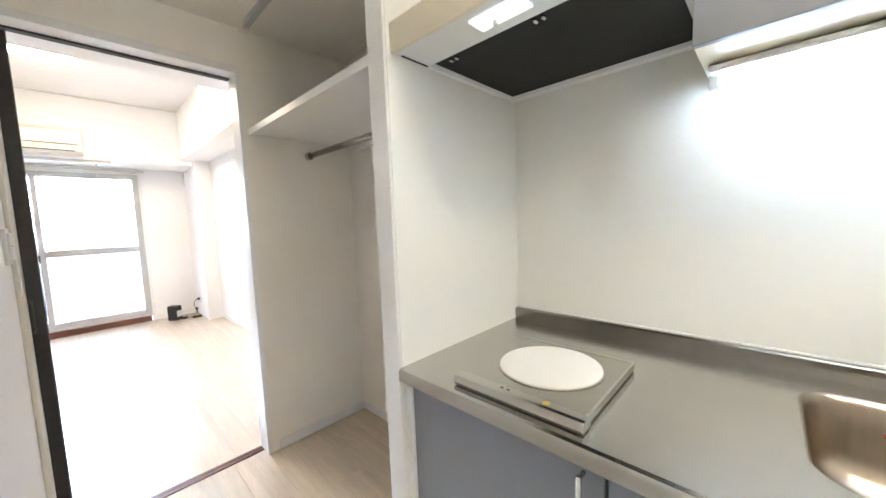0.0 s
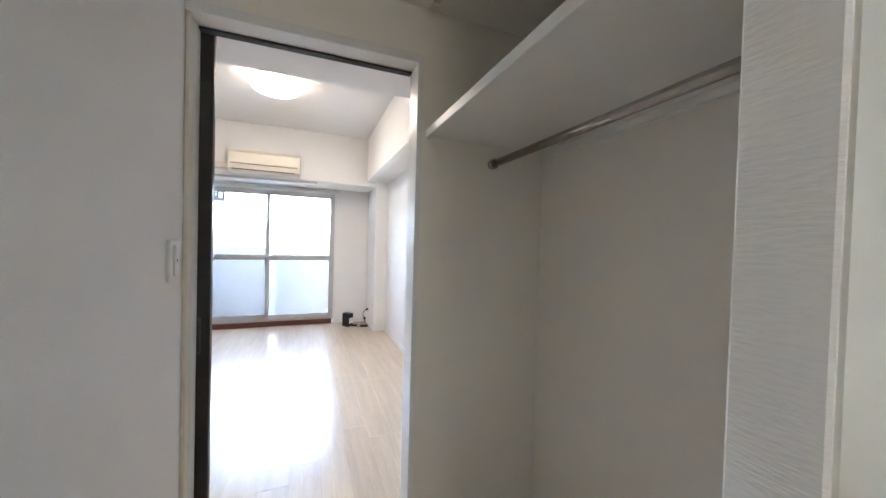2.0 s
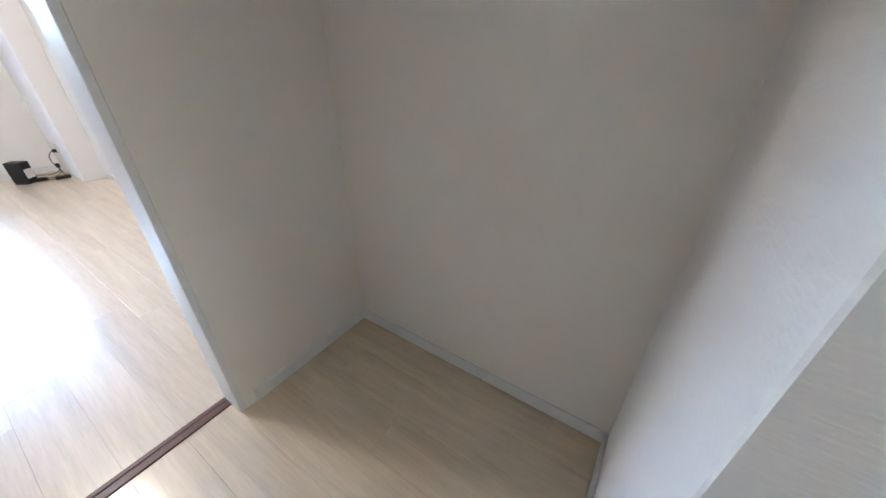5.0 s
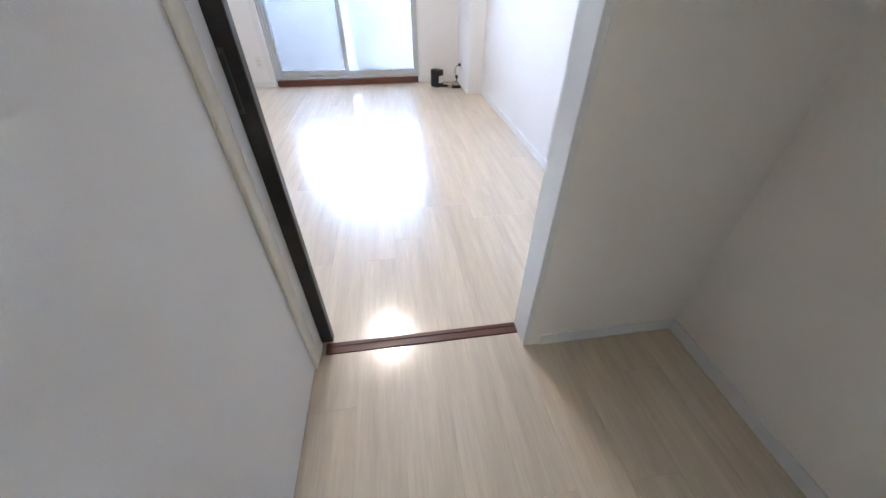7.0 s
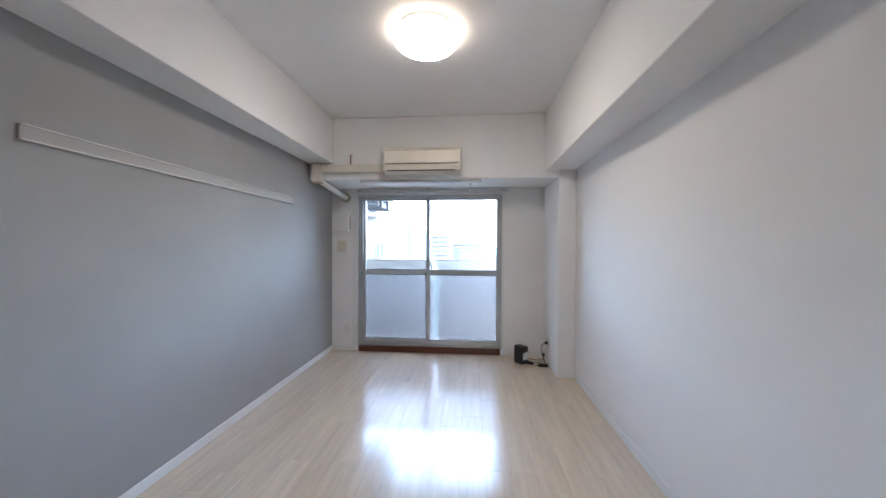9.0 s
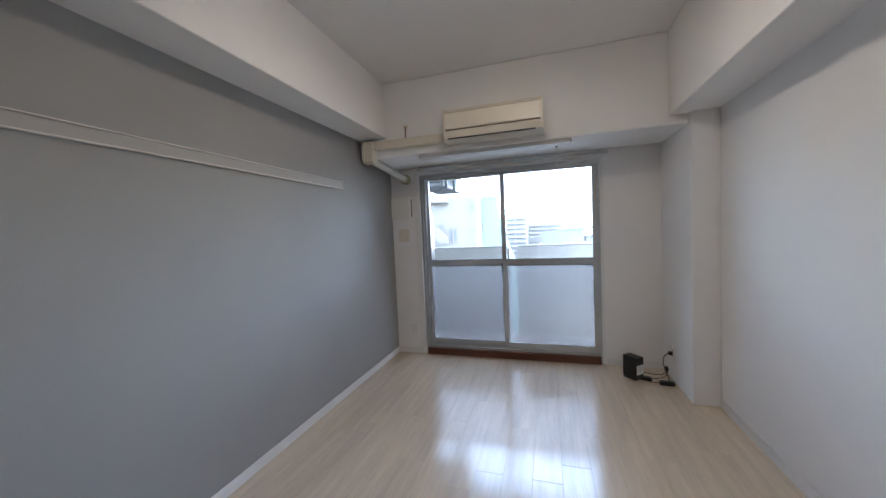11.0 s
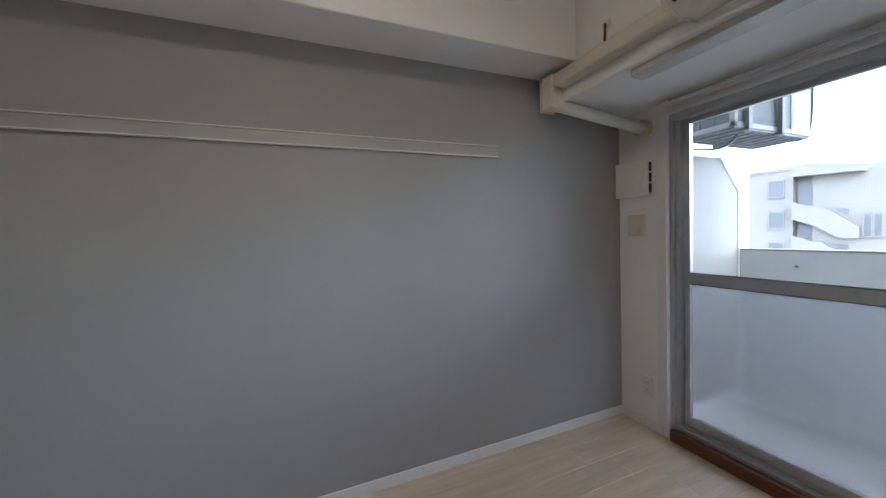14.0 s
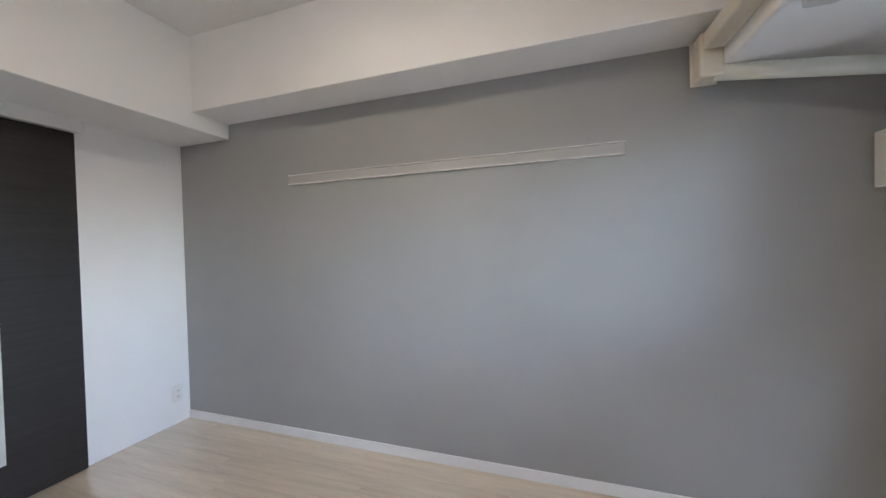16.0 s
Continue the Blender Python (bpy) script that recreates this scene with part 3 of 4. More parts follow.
part("diffuser", dome(LX, LY, ROOM_Z, [(0.186, 0.084), (0.176, 0.092), (0.13, 0.104), (0.07, 0.109), (0.01, 0.110)]), DIFFUSER, lamp, "milky lit diffuser", True)
part("rim", dome(LX, LY, ROOM_Z, [(0.186, 0.022), (0.199, 0.034), (0.203, 0.055), (0.199, 0.074), (0.186, 0.086)]), DIFFUSER_RIM, lamp, "softly lit rounded rim", True)
# unseen warm lamp, added behind the camera to brighten hall and closet
hall_fill_lamp = thing("hall_fill_lamp", "unseen round warm fill lamp added in the hall", "ceiling lamp")
part("base", dome(1.95, -2.50, HALL_Z, [(0.10, 0), (0.10, 0.018), (0.09, 0.02)]), WHITE_PLASTIC, hall_fill_lamp, "", True)
part("globe", dome(1.95, -2.50, HALL_Z, [(0.085, 0.018), (0.115, 0.04), (0.115, 0.07), (0.08, 0.10), (0.02, 0.112)]), HALL_GLOW, hall_fill_lamp, "warm glowing globe of the added fill lamp", True)

# ---- router, adapters and cables by the pillar ----
router = thing("router", "black upright internet router with a white label on the floor", "router")
part("body", box(-0.066, 0.066, -0.044, 0.044, 0.008, 0.190, 0.008, 2), BLACK, router)
part("foot", box(-0.055, 0.055, -0.050, 0.050, 0.0, 0.010, 0.003), BLACK, router)
part("label", box(0.0655, 0.0675, -0.040, 0.036, 0.050, 0.128), LABEL, router, "white printed label")
part("label_bars", boxes(*[(0.0672, 0.0680, -0.026, 0.022 - 0.010 * (k % 2), 0.112 - 0.012 * k, 0.116 - 0.012 * k) for k in range(4)]), PALE_GREY, router)
router.matrix_basis = pose(2.272, 3.695, 0, 0, 0, -50)
for n, (x, y, a, w) in enumerate(((2.362, 3.660, -18, 0.080), (2.492, 3.590, -4, 0.105))):
    ad = thing("power_adapter", "flat black power adapter lying on the floor", "power adapter", "adapters by the router")
    part("body", box(-w / 2, w / 2, -0.022, 0.022, 0, 0.030, 0.006, 2), BLACK, ad)
    part("light", box(w / 2 - 0.012, w / 2 - 0.006, -0.004, 0.004, 0.0295, 0.031), PALE_GREY, ad)
    ad.matrix_basis = pose(x, y, 0, 0, 0, a)
plug = thing("power_plug", "black plug in the socket on the pillar", "plug", at=(0.02, 0.03, 0))
part("body", box(2.505, 2.536, 3.623, 3.653, 0.222, 0.250, 0.005, 2), BLACK, plug)
cords = thing("power_cables", "thin black cables trailing from the router to the socket", "cable", at=(0.02, 0.03, 0))
cable([(2.51, 3.638, 0.236), (2.47, 3.628, 0.225), (2.455, 3.618, 0.16), (2.48, 3.613, 0.10), (2.50, 3.598, 0.03), (2.49, 3.568, 0.015)], 0.0035, "cord", BLACK, cords)
cable([(2.36, 3.638, 0.012), (2.40, 3.658, 0.004), (2.44, 3.678, 0.005), (2.49, 3.658, 0.02), (2.50, 3.628, 0.08), (2.49, 3.618, 0.12)], 0.003, "cord", BLACK, cords)
cable([(2.32, 3.678, 0.05), (2.37, 3.708, 0.03), (2.43, 3.718, 0.015), (2.48, 3.688, 0.03), (2.49, 3.648, 0.07)], 0.003, "cord", BLACK, cords)
cable([(2.30, 3.618, 0.012), (2.36, 3.588, 0.004), (2.41, 3.578, 0.004), (2.44, 3.568, 0.012)], 0.003, "cord", BLACK, cords)
part("cable_knot", dome(2.487, 3.623, 0.130, [(0.006, 0), (0.015, 0.010), (0.017, 0.022), (0.014, 0.036), (0.006, 0.044)], 10), BLACK, cords, "bundled cable tie", True)

# ---- hall: switch ----
sw = thing("light_switch", "white rocker light switch on the hall wall", "light switch")
part("plate", box(HALL_X, HALL_X + 0.011, -0.232, -0.160, 1.112, 1.230, 0.003, 2), WHITE_PLASTIC, sw)
part("rocker", box(HALL_X + 0.010, HALL_X + 0.019, -0.214, -0.178, 1.127, 1.215, 0.003), WHITE_PLASTIC, sw)
part("mark", box(HALL_X + 0.0188, HALL_X + 0.0196, -0.211, -0.204, 1.169, 1.175), SHADOW_GAP, sw)

# ---- closet: shelf, pole, curtain track ----
shelf = thing("closet_shelf", "white closet shelf board across the open niche", "shelf")
part("board", box(2.150, 2.696, -1.185, HALL_FACE, 1.660, 1.684, 0.001), WHITE_PLASTIC, shelf)
part("front_edge", box(2.138, 2.150, -1.185, HALL_FACE, 1.654, 1.686, 0.002), TRIM, shelf, "thicker front edge")
part("batten", box(2.678, 2.696, -1.185, HALL_FACE, 1.632, 1.660, 0.002), WHITE_PLASTIC, shelf, "support batten on the back wall")
pole = thing("clothes_pole", "chromed closet pole on two round end sockets", "clothes pole")
part("pole", rod(bmesh.new(), (2.436, -1.175, 1.580), (2.436, HALL_FACE - 0.006, 1.580), 0.0145, 24), CHROME, pole, "", True)
for a, b in ((-1.185, -1.145), (HALL_FACE - 0.022, HALL_FACE)):
    part("end_socket", rod(bmesh.new(), (2.436, a, 1.580), (2.436, b, 1.580), 0.021, 24), CHROME, pole, "", True)
trk = thing("closet_curtain_track", "slim metal curtain track under the hall ceiling", "curtain track")
part("track", box(2.125, 2.152, -1.17, -0.17, HALL_Z - 0.026, HALL_Z, 0.003), ALUMINIUM, trk)
part("end_stop", box(2.118, 2.160, -0.19, -0.155, HALL_Z - 0.034, HALL_Z, 0.004), CREAM_PLASTIC, trk)

# ---- kitchen ----
KY0, KY1, CTOP = -2.75, -1.287, 0.838
KITCHEN, KITCHEN_AT = 1.07, Vector((-0.1172, 0.1285, -0.0847))


def fitted(x, y, z):
    """Where a kitchen thing's own origin lies, at the kitchen's size."""
    return KITCHEN_AT + KITCHEN * Vector((x, y, z))


KITCHEN_FLOOR = -(KITCHEN_AT.z - 0.008 * KITCHEN) / KITCHEN
base = thing("kitchen_base_cabinet", "blue-grey kitchen base cabinet under the steel worktop", "kitchen cabinet", at=fitted(0.010, -0.013, -0.008), size=KITCHEN)
part("body", boxes((2.105, 2.63, KY1 - 0.016, KY1 - 0.0005, 0.165, CTOP - 0.034), (2.105, 2.63, KY0, KY0 + 0.016, 0.165, CTOP - 0.034), (2.121, 2.614, KY0 + 0.016, KY1 - 0.016, 0.165, 0.181),
                   (2.614, 2.63, KY0 + 0.016, KY1 - 0.016, 0.165, CTOP - 0.034), (2.105, 2.121, KY0 + 0.016, KY1 - 0.016, 0.165, CTOP - 0.034)), CABINET_GREY, base)
part("plinth", box(2.15, 2.62, KY0, KY1, KITCHEN_FLOOR, 0.165), SHADOW_GAP, base)
part("end_strip", box(2.078, 2.105, KY1 - 0.016, KY1, KITCHEN_FLOOR, CTOP - 0.034, 0.001), TRIM, base, "white end strip")
for y1 in (KY1 - 0.018, KY1 - 0.018 - 0.48, KY1 - 0.018 - 0.96):
    d = part("door", box(2.084, 2.104, y1 - 0.474, y1, 0.17, CTOP - 0.040, 0.0015), CABINET_GREY, base)
    h = rod(bmesh.new(), (2.062, y1 - 0.440, 0.66), (2.062, y1 - 0.440, 0.78), 0.005, 10)
    for z in (0.665, 0.775):
        rod(h, (2.085, y1 - 0.440, z), (2.062, y1 - 0.440, z), 0.004, 8)
    part("handle", h, CHROME, d, "chrome bar handle", True)

top = thing("kitchen_worktop", "brushed stainless steel worktop with an upstand and a sink", "worktop", at=fitted(0.010, -0.013, -0.008), size=KITCHEN)
SX0, SX1, SY0, SY1 = 2.19, 2.535, -2.60, -2.015
bm = bmesh.new()
outer = [bm.verts.new((x, y, CTOP)) for x, y in ((2.066, KY0), (2.61, KY0), (2.61, KY1), (2.066, KY1))]
inner = [bm.verts.new((x, y, CTOP)) for x, y in rounded(SX0, SX1, SY0, SY1, 0.07, 8)]
edges = [bm.edges.new((c[i], c[(i + 1) % len(c)])) for c in (outer, inner) for i in range(len(c))]
bmesh.ops.triangle_fill(bm, use_beauty=True, edges=edges)
bmesh.ops.recalc_face_normals(bm, faces=bm.faces)
part("top", bm, STEEL, top)
part("front_lip", extrude([(2.066, CTOP), (2.058, CTOP - 0.002), (2.054, CTOP - 0.007), (2.054, CTOP - 0.032), (2.086, CTOP - 0.032), (2.086, CTOP - 0.001)], "y", KY0, KY1), STEEL, top)
part("upstand", boxes((2.609, 2.63, KY0, KY1, CTOP - 0.004, CTOP + 0.040), bevel=0.004), STEEL_DARKENED, top, "low rear upstand")
part("seal", box(2.624, 2.632, KY0, KY1, CTOP + 0.040, CTOP + 0.044), WHITE_PLASTIC, top, "white sealant bead")
bm = bmesh.new()
rings = []
for inset, drop in ((-0.004, -0.001), (0.0, -0.003), (0.006, 0.012), (0.012, 0.10), (0.020, 0.135), (0.045, 0.158), (0.10, 0.165)):
    rings.append([bm.verts.new((x, y, CTOP - drop - 0.002)) for x, y in rounded(SX0 + inset, SX1 - inset, SY0 + inset, SY1 - inset, max(0.02, 0.07 - inset * 0.4), 8)])
for a, b in zip(rings, rings[1:]):
    for k in range(len(a)):
        bm.faces.new((a[k], a[(k + 1) % len(a)], b[(k + 1) % len(b)], b[k]))
bm.faces.new(rings[-1])
bmesh.ops.recalc_face_normals(bm, faces=bm.faces)
bmesh.ops.reverse_faces(bm, faces=bm.faces)
sink = part("sink", bm, BASIN, top, "deep rounded steel basin", True)
part("drain", rod(bmesh.new(), (2.36, -2.30, CTOP - 0.168), (2.36, -2.30, CTOP - 0.162), 0.055, 24), CHROME, sink)
part("sticker", box(2.525, 2.5275, -2.165, -2.130, CTOP - 0.062, CTOP - 0.055), RED, sink, "small red sticker")

hob = thing("electric_hob", "square steel single electric hob with a white round cover", "hob", at=fitted(0.010, -0.013, -0.008), size=KITCHEN)
part("tray", box(2.098, 2.405, -1.738, -1.458, CTOP, CTOP + 0.020, 0.005, 3), STEEL, hob)
part("tray_lip", boxes((2.398, 2.407, -1.740, -1.456, CTOP + 0.003, CTOP + 0.0215), (2.118, 2.40, -1.741, -1.734, CTOP + 0.003, CTOP + 0.0215), bevel=0.002), STEEL_EDGE, hob, "polished edge")
bar = extrude([(2.084, CTOP + 0.003), (2.082, CTOP + 0.008), (2.083, CTOP + 0.016), (2.087, CTOP + 0.022), (2.093, CTOP + 0.0245), (2.112, CTOP + 0.0245), (2.117, CTOP + 0.022), (2.118, CTOP + 0.003)], "y", -1.744, -1.452)
part("front_bar", bar, STEEL_EDGE, hob, "raised rounded front bar")
# dark sheet for the shade under the hob tray
part("foot_gap", box(2.086, 2.40, -1.732, -1.462, CTOP + 0.0002, CTOP + 0.0030), SHADOW_GAP, hob)
for y in (-1.585, -1.570):
    part("mark", box(2.098, 2.103, y - 0.003, y + 0.003, CTOP + 0.0243, CTOP + 0.0250), SHADOW_GAP, hob)
part("ring", rod(bmesh.new(), (2.266, -1.594, CTOP + 0.018), (2.266, -1.594, CTOP + 0.0212), 0.121, 48), STEEL, hob)
part("cover", dome(2.266, -1.594, CTOP + 0.0255, [(0.10, 0), (0.113, 0.0006), (0.116, 0.002), (0.1165, 0.0045)], 56), WHITE_DISC, hob, "white round hotplate cover", True)
part("stain", rod(bmesh.new(), (2.103, -1.668, CTOP + 0.0240), (2.103, -1.668, CTOP + 0.0248), 0.008, 10), STAIN, hob, "yellowish stain")

hood = thing("range_hood", "slim ivory range hood with a black filter and a lamp lens", "range hood", at=fitted(0.006, -0.012, -0.018), size=KITCHEN)
HX0, HY0, HY1, HZ = 2.080, -1.842, -1.289, 1.624
part("front_panel", box(HX0, HX0 + 0.012, HY0, HY1, HZ, HZ + 0.072, 0.002), IVORY_METAL, hood, "ivory front lip")
part("canopy", boxes((HX0 + 0.012, 2.63, HY0, HY1, HZ + 0.040, HZ + 0.072), (HX0 + 0.012, 2.205, HY0, HY1, HZ + 0.004, HZ + 0.040), (2.605, 2.63, HY0, HY1, HZ + 0.002, HZ + 0.040),
                     (2.205, 2.605, HY1 - 0.012, HY1, HZ + 0.002, HZ + 0.040), (2.205, 2.605, HY0, HY0 + 0.012, HZ + 0.002, HZ + 0.040)), TRIM, hood, "white enamelled canopy")
part("filter", box(2.205, 2.605, HY0 + 0.012, HY1 - 0.012, HZ + 0.014, HZ + 0.030), FILTER, hood, "black grease filter")
for y in (-1.36, -1.60):
    part("latch", boxes((2.225, 2.240, y - 0.012, y - 0.004, HZ + 0.006, HZ + 0.014), (2.225, 2.240, y + 0.006, y + 0.014, HZ + 0.006, HZ + 0.014), bevel=0.002), CHROME, hood, "small chrome latch")
lens = part("lamp_lens", box(2.118, 2.168, -1.62, -1.50, HZ - 0.002, HZ + 0.005, 0.002), HOOD_LENS, hood, "white lamp lens")
part("knob", rod(bmesh.new(), (2.150, -1.545, HZ - 0.010), (2.150, -1.545, HZ - 0.001), 0.005, 10), PALE_GREY, lens)
part("seam", box(2.112, 2.20, HY1 - 0.008, HY1 - 0.005, HZ + 0.001, HZ + 0.005), SHADOW_GAP, hood)

cab = thing("kitchen_wall_cabinet", "blue-grey kitchen wall cabinet beside the range hood", "kitchen cabinet", at=fitted(0.008, -0.012, -0.010), size=KITCHEN)
part("body", box(2.366, 2.63, KY0, -1.846, 1.524, 2.095, 0.0), IVORY_METAL, cab, "ivory carcass")
for y1 in (-1.846, -2.30):
    part("door", box(2.348, 2.365, y1 - 0.45, y1, 1.520, 2.06, 0.0015), CABINET_GREY, cab, "blue-grey door")
tube = thing("kitchen_lamp", "slim lit fluorescent tube lamp under the wall cabinet", "kitchen lamp", at=fitted(0.008, -0.012, -0.014), size=KITCHEN)
part("housing", box(2.478, 2.582, -2.50, -1.858, 1.509, 1.524, 0.003), WHITE_PLASTIC, tube)
part("tube", rod(bmesh.new(), (2.525, -2.478, 1.497), (2.525, -1.872, 1.497), 0.011, 16), TUBE, tube, "glowing tube", True)
for y in (-1.864, -2.486):
    part("end_holder", box(2.511, 2.539, y - 0.010, y + 0.010, 1.484, 1.512, 0.003), WHITE_PLASTIC, tube)

# ---- balcony ----
setting("balcony_floor", box(-6, 8.0, 4.10, 5.39, -0.32, -0.17), BALCONY_SHEET, "grey concrete balcony floor", "balcony floor")
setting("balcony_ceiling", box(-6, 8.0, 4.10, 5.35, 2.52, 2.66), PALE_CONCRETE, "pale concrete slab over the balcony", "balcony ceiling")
for name, x0, x1 in (("parapet_west", -6.0, 1.104), ("parapet_east", 1.199, 8.0)):
    par = tagged(thing(name, "grey concrete balcony parapet with a pale top edge", "parapet"), kind="structure")
    part("wall", extrude([(x0, -0.17), (x1, -0.17), (x1, 1.03), (x1 - 0.025, 1.060), (x0 + 0.025, 1.060), (x0, 1.03)], "y", 5.25, 5.37), CONCRETE, par)
    part("coping", box(x0 + 0.02, x1 - 0.02, 5.245, 5.375, 1.060, 1.071, 0.002), PALE_CONCRETE, par, "pale top edge")
    for k in range(6):
        x = (x1 - 0.30 - 0.43 * k) if x0 < 0 else (x0 + 0.16 + 0.43 * k)
        if x0 < x < x1:
            part("bolt", rod(bmesh.new(), (x, 5.240, 0.95), (x, 5.251, 0.95), 0.011, 10), BOLT, par)
div = thing("balcony_divider", "white balcony partition board, dimmed in colour, with one corner cut off", "balcony divider", at=(0.068, 0, 0))
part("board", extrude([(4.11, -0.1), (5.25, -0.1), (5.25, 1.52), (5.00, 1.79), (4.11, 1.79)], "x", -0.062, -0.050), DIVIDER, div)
part("edge_frame", boxes((-0.070, -0.042, 5.236, 5.268, -0.17, 1.52), (-0.070, -0.042, 4.11, 5.01, 1.785, 1.805)), PALE_GREY, div, "pale metal edge frame")
slope = box(-0.014, 0.014, -0.19, 0.19, -0.010, 0.010)
bmesh.ops.transform(slope, matrix=pose(-0.056, 5.128, 1.660, -47.2), verts=slope.verts)
part("edge_frame", slope, PALE_GREY, div)

unit = thing("outdoor_unit", "pale hanging outdoor unit of an air conditioner above the balcony", "outdoor unit")
UX0, UX1, UY0, UY1, UZ0, UZ1 = 0.15, 0.484, 4.29, 5.15, 1.835, 2.40
part("body", boxes((UX0, UX1 - 0.012, UY0 + 0.012, UY1, UZ0, UZ1), (UX1 - 0.012, UX1, UY0 + 0.60, UY1, UZ0, UZ1), (UX1 - 0.012, UX1, UY0, UY0 + 0.60, UZ1 - 0.04, UZ1),
                   (UX1 - 0.012, UX1, UY0, UY0 + 0.60, UZ0, UZ0 + 0.03), (UX0, UX1, UY0, UY0 + 0.012, UZ0, UZ0 + 0.03), (UX0, UX1, UY0, UY0 + 0.012, UZ1 - 0.04, UZ1),
                   (UX1 - 0.03, UX1, UY0, UY0 + 0.03, UZ0, UZ1), (UX0, UX0 + 0.05, UY0, UY0 + 0.012, UZ0, UZ1), bevel=0.003), UNIT_PALE, unit)
part("base_pan", boxes((UX0 + 0.01, UX1 - 0.01, UY0 + 0.01, UY1 - 0.01, UZ0 - 0.010, UZ0 + 0.002), *[(UX0 + 0.03, UX1 - 0.03, UY0 + 0.06 + 0.09 * k, UY0 + 0.085 + 0.09 * k, UZ0 - 0.017, UZ0 - 0.009) for k in range(9)], bevel=0.002), UNIT_STEEL, unit, "ribbed steel base pan")
coil = part("end_coil", box(UX0 + 0.05, UX1 - 0.03, UY0 + 0.006, UY0 + 0.0125, UZ0 + 0.03, UZ1 - 0.04), UNIT_DARK, unit, "dark finned coil")
for k in range(6):
    part("grille_bar", box(UX0 + 0.05, UX1 - 0.03, UY0 - 0.002, UY0 + 0.007, UZ0 + 0.085 + 0.075 * k, UZ0 + 0.097 + 0.075 * k), UNIT_STEEL, coil)
for k in range(2):
    part("grille_bar", box(UX0 + 0.135 + 0.085 * k, UX0 + 0.143 + 0.085 * k, UY0 - 0.003, UY0 + 0.007, UZ0 + 0.03, UZ1 - 0.04), UNIT_STEEL, coil)
guard = part("side_coil", box(UX1 - 0.0125, UX1 - 0.006, UY0 + 0.03, UY0 + 0.60, UZ0 + 0.03, UZ1 - 0.04), UNIT_DARK, unit, "dark meshed coil")
for k in range(17):
    part("guard_wire", box(UX1 - 0.007, UX1 - 0.004, UY0 + 0.03, UY0 + 0.60, UZ0 + 0.055 + 0.026 * k, UZ0 + 0.058 + 0.026 * k), FAR_DARK, guard)
part("panel_seam", box(UX1 - 0.002, UX1 + 0.0015, UY0 + 0.615, UY0 + 0.620, UZ0 + 0.02, UZ1 - 0.02), FAR_DARK, unit)
for y in (UY0 + 0.10, UY0 + 0.45):
    part("hanger", boxes((UX1 + 0.004, UX1 + 0.028, y - 0.02, y + 0.02, UZ0 - 0.015, 2.52), (UX0 - 0.028, UX0 - 0.004, y - 0.02, y + 0.02, UZ0 - 0.015, 2.52),
                         (UX0 - 0.028, UX1 + 0.028, y - 0.02, y + 0.02, UZ0 - 0.018, UZ0 - 0.003), bevel=0.002), UNIT_STEEL, unit, "steel hanging bracket")
cable([(UX1 - 0.1, UY0 + 0.22, UZ0), (UX1 - 0.1, UY0 + 0.16, UZ0 - 0.09), (0.30, UY0 + 0.02, UZ0 - 0.10), (0.24, UY0 - 0.04, UZ0 - 0.07), (0.18, UY0 - 0.08, UZ0 - 0.13), (0.12, UY0 - 0.12, UZ0 - 0.15), (0.05, UY0 - 0.17, UZ0 - 0.16)], 0.008, "drain_hose", UNIT_DARK, unit)
cable([(UX1 + 0.006, UY1 - 0.02, UZ1), (UX1 + 0.008, UY1 - 0.015, UZ0 + 0.2), (UX1 + 0.008, UY1 - 0.02, UZ0 - 0.02), (UX1 - 0.05, UY1 - 0.06, UZ0 - 0.03), (UX1 - 0.1, UY1 - 0.2, UZ0 - 0.012)], 0.006, "earth_wire", UNIT_STEEL, unit)

# ---- the town beyond ----
GROUND = -17.0
setting("ground", box(-900, 900, 5.6, 2500, GROUND - 1, GROUND), TOWN, "hazy ground of the town far below", "ground")


def facade_window(parent, x0, x1, y, z0, z1, bars=1):
    """A window set back in its surround, with a sill and mullions."""
    f = part("window", box(x0, x1, y - 0.02, y + 0.02, z0, z1), FAR_DARK, parent)
    part("surround", boxes((x0 - 0.05, x0, y - 0.06, y + 0.02, z0, z1), (x1, x1 + 0.05, y - 0.06, y + 0.02, z0, z1), (x0 - 0.05, x1 + 0.05, y - 0.06, y + 0.02, z1, z1 + 0.05)), PALE_CONCRETE, f)
    part("sill", box(x0 - 0.06, x1 + 0.06, y - 0.10, y + 0.02, z0 - 0.07, z0), PALE_CONCRETE, f)
    for k in range(bars):
        x = x0 + (x1 - x0) * (k + 1) / (bars + 1)
        part("mullion", box(x - 0.02, x + 0.02, y - 0.045, y - 0.018, z0, z1), FAR_BAND, f)


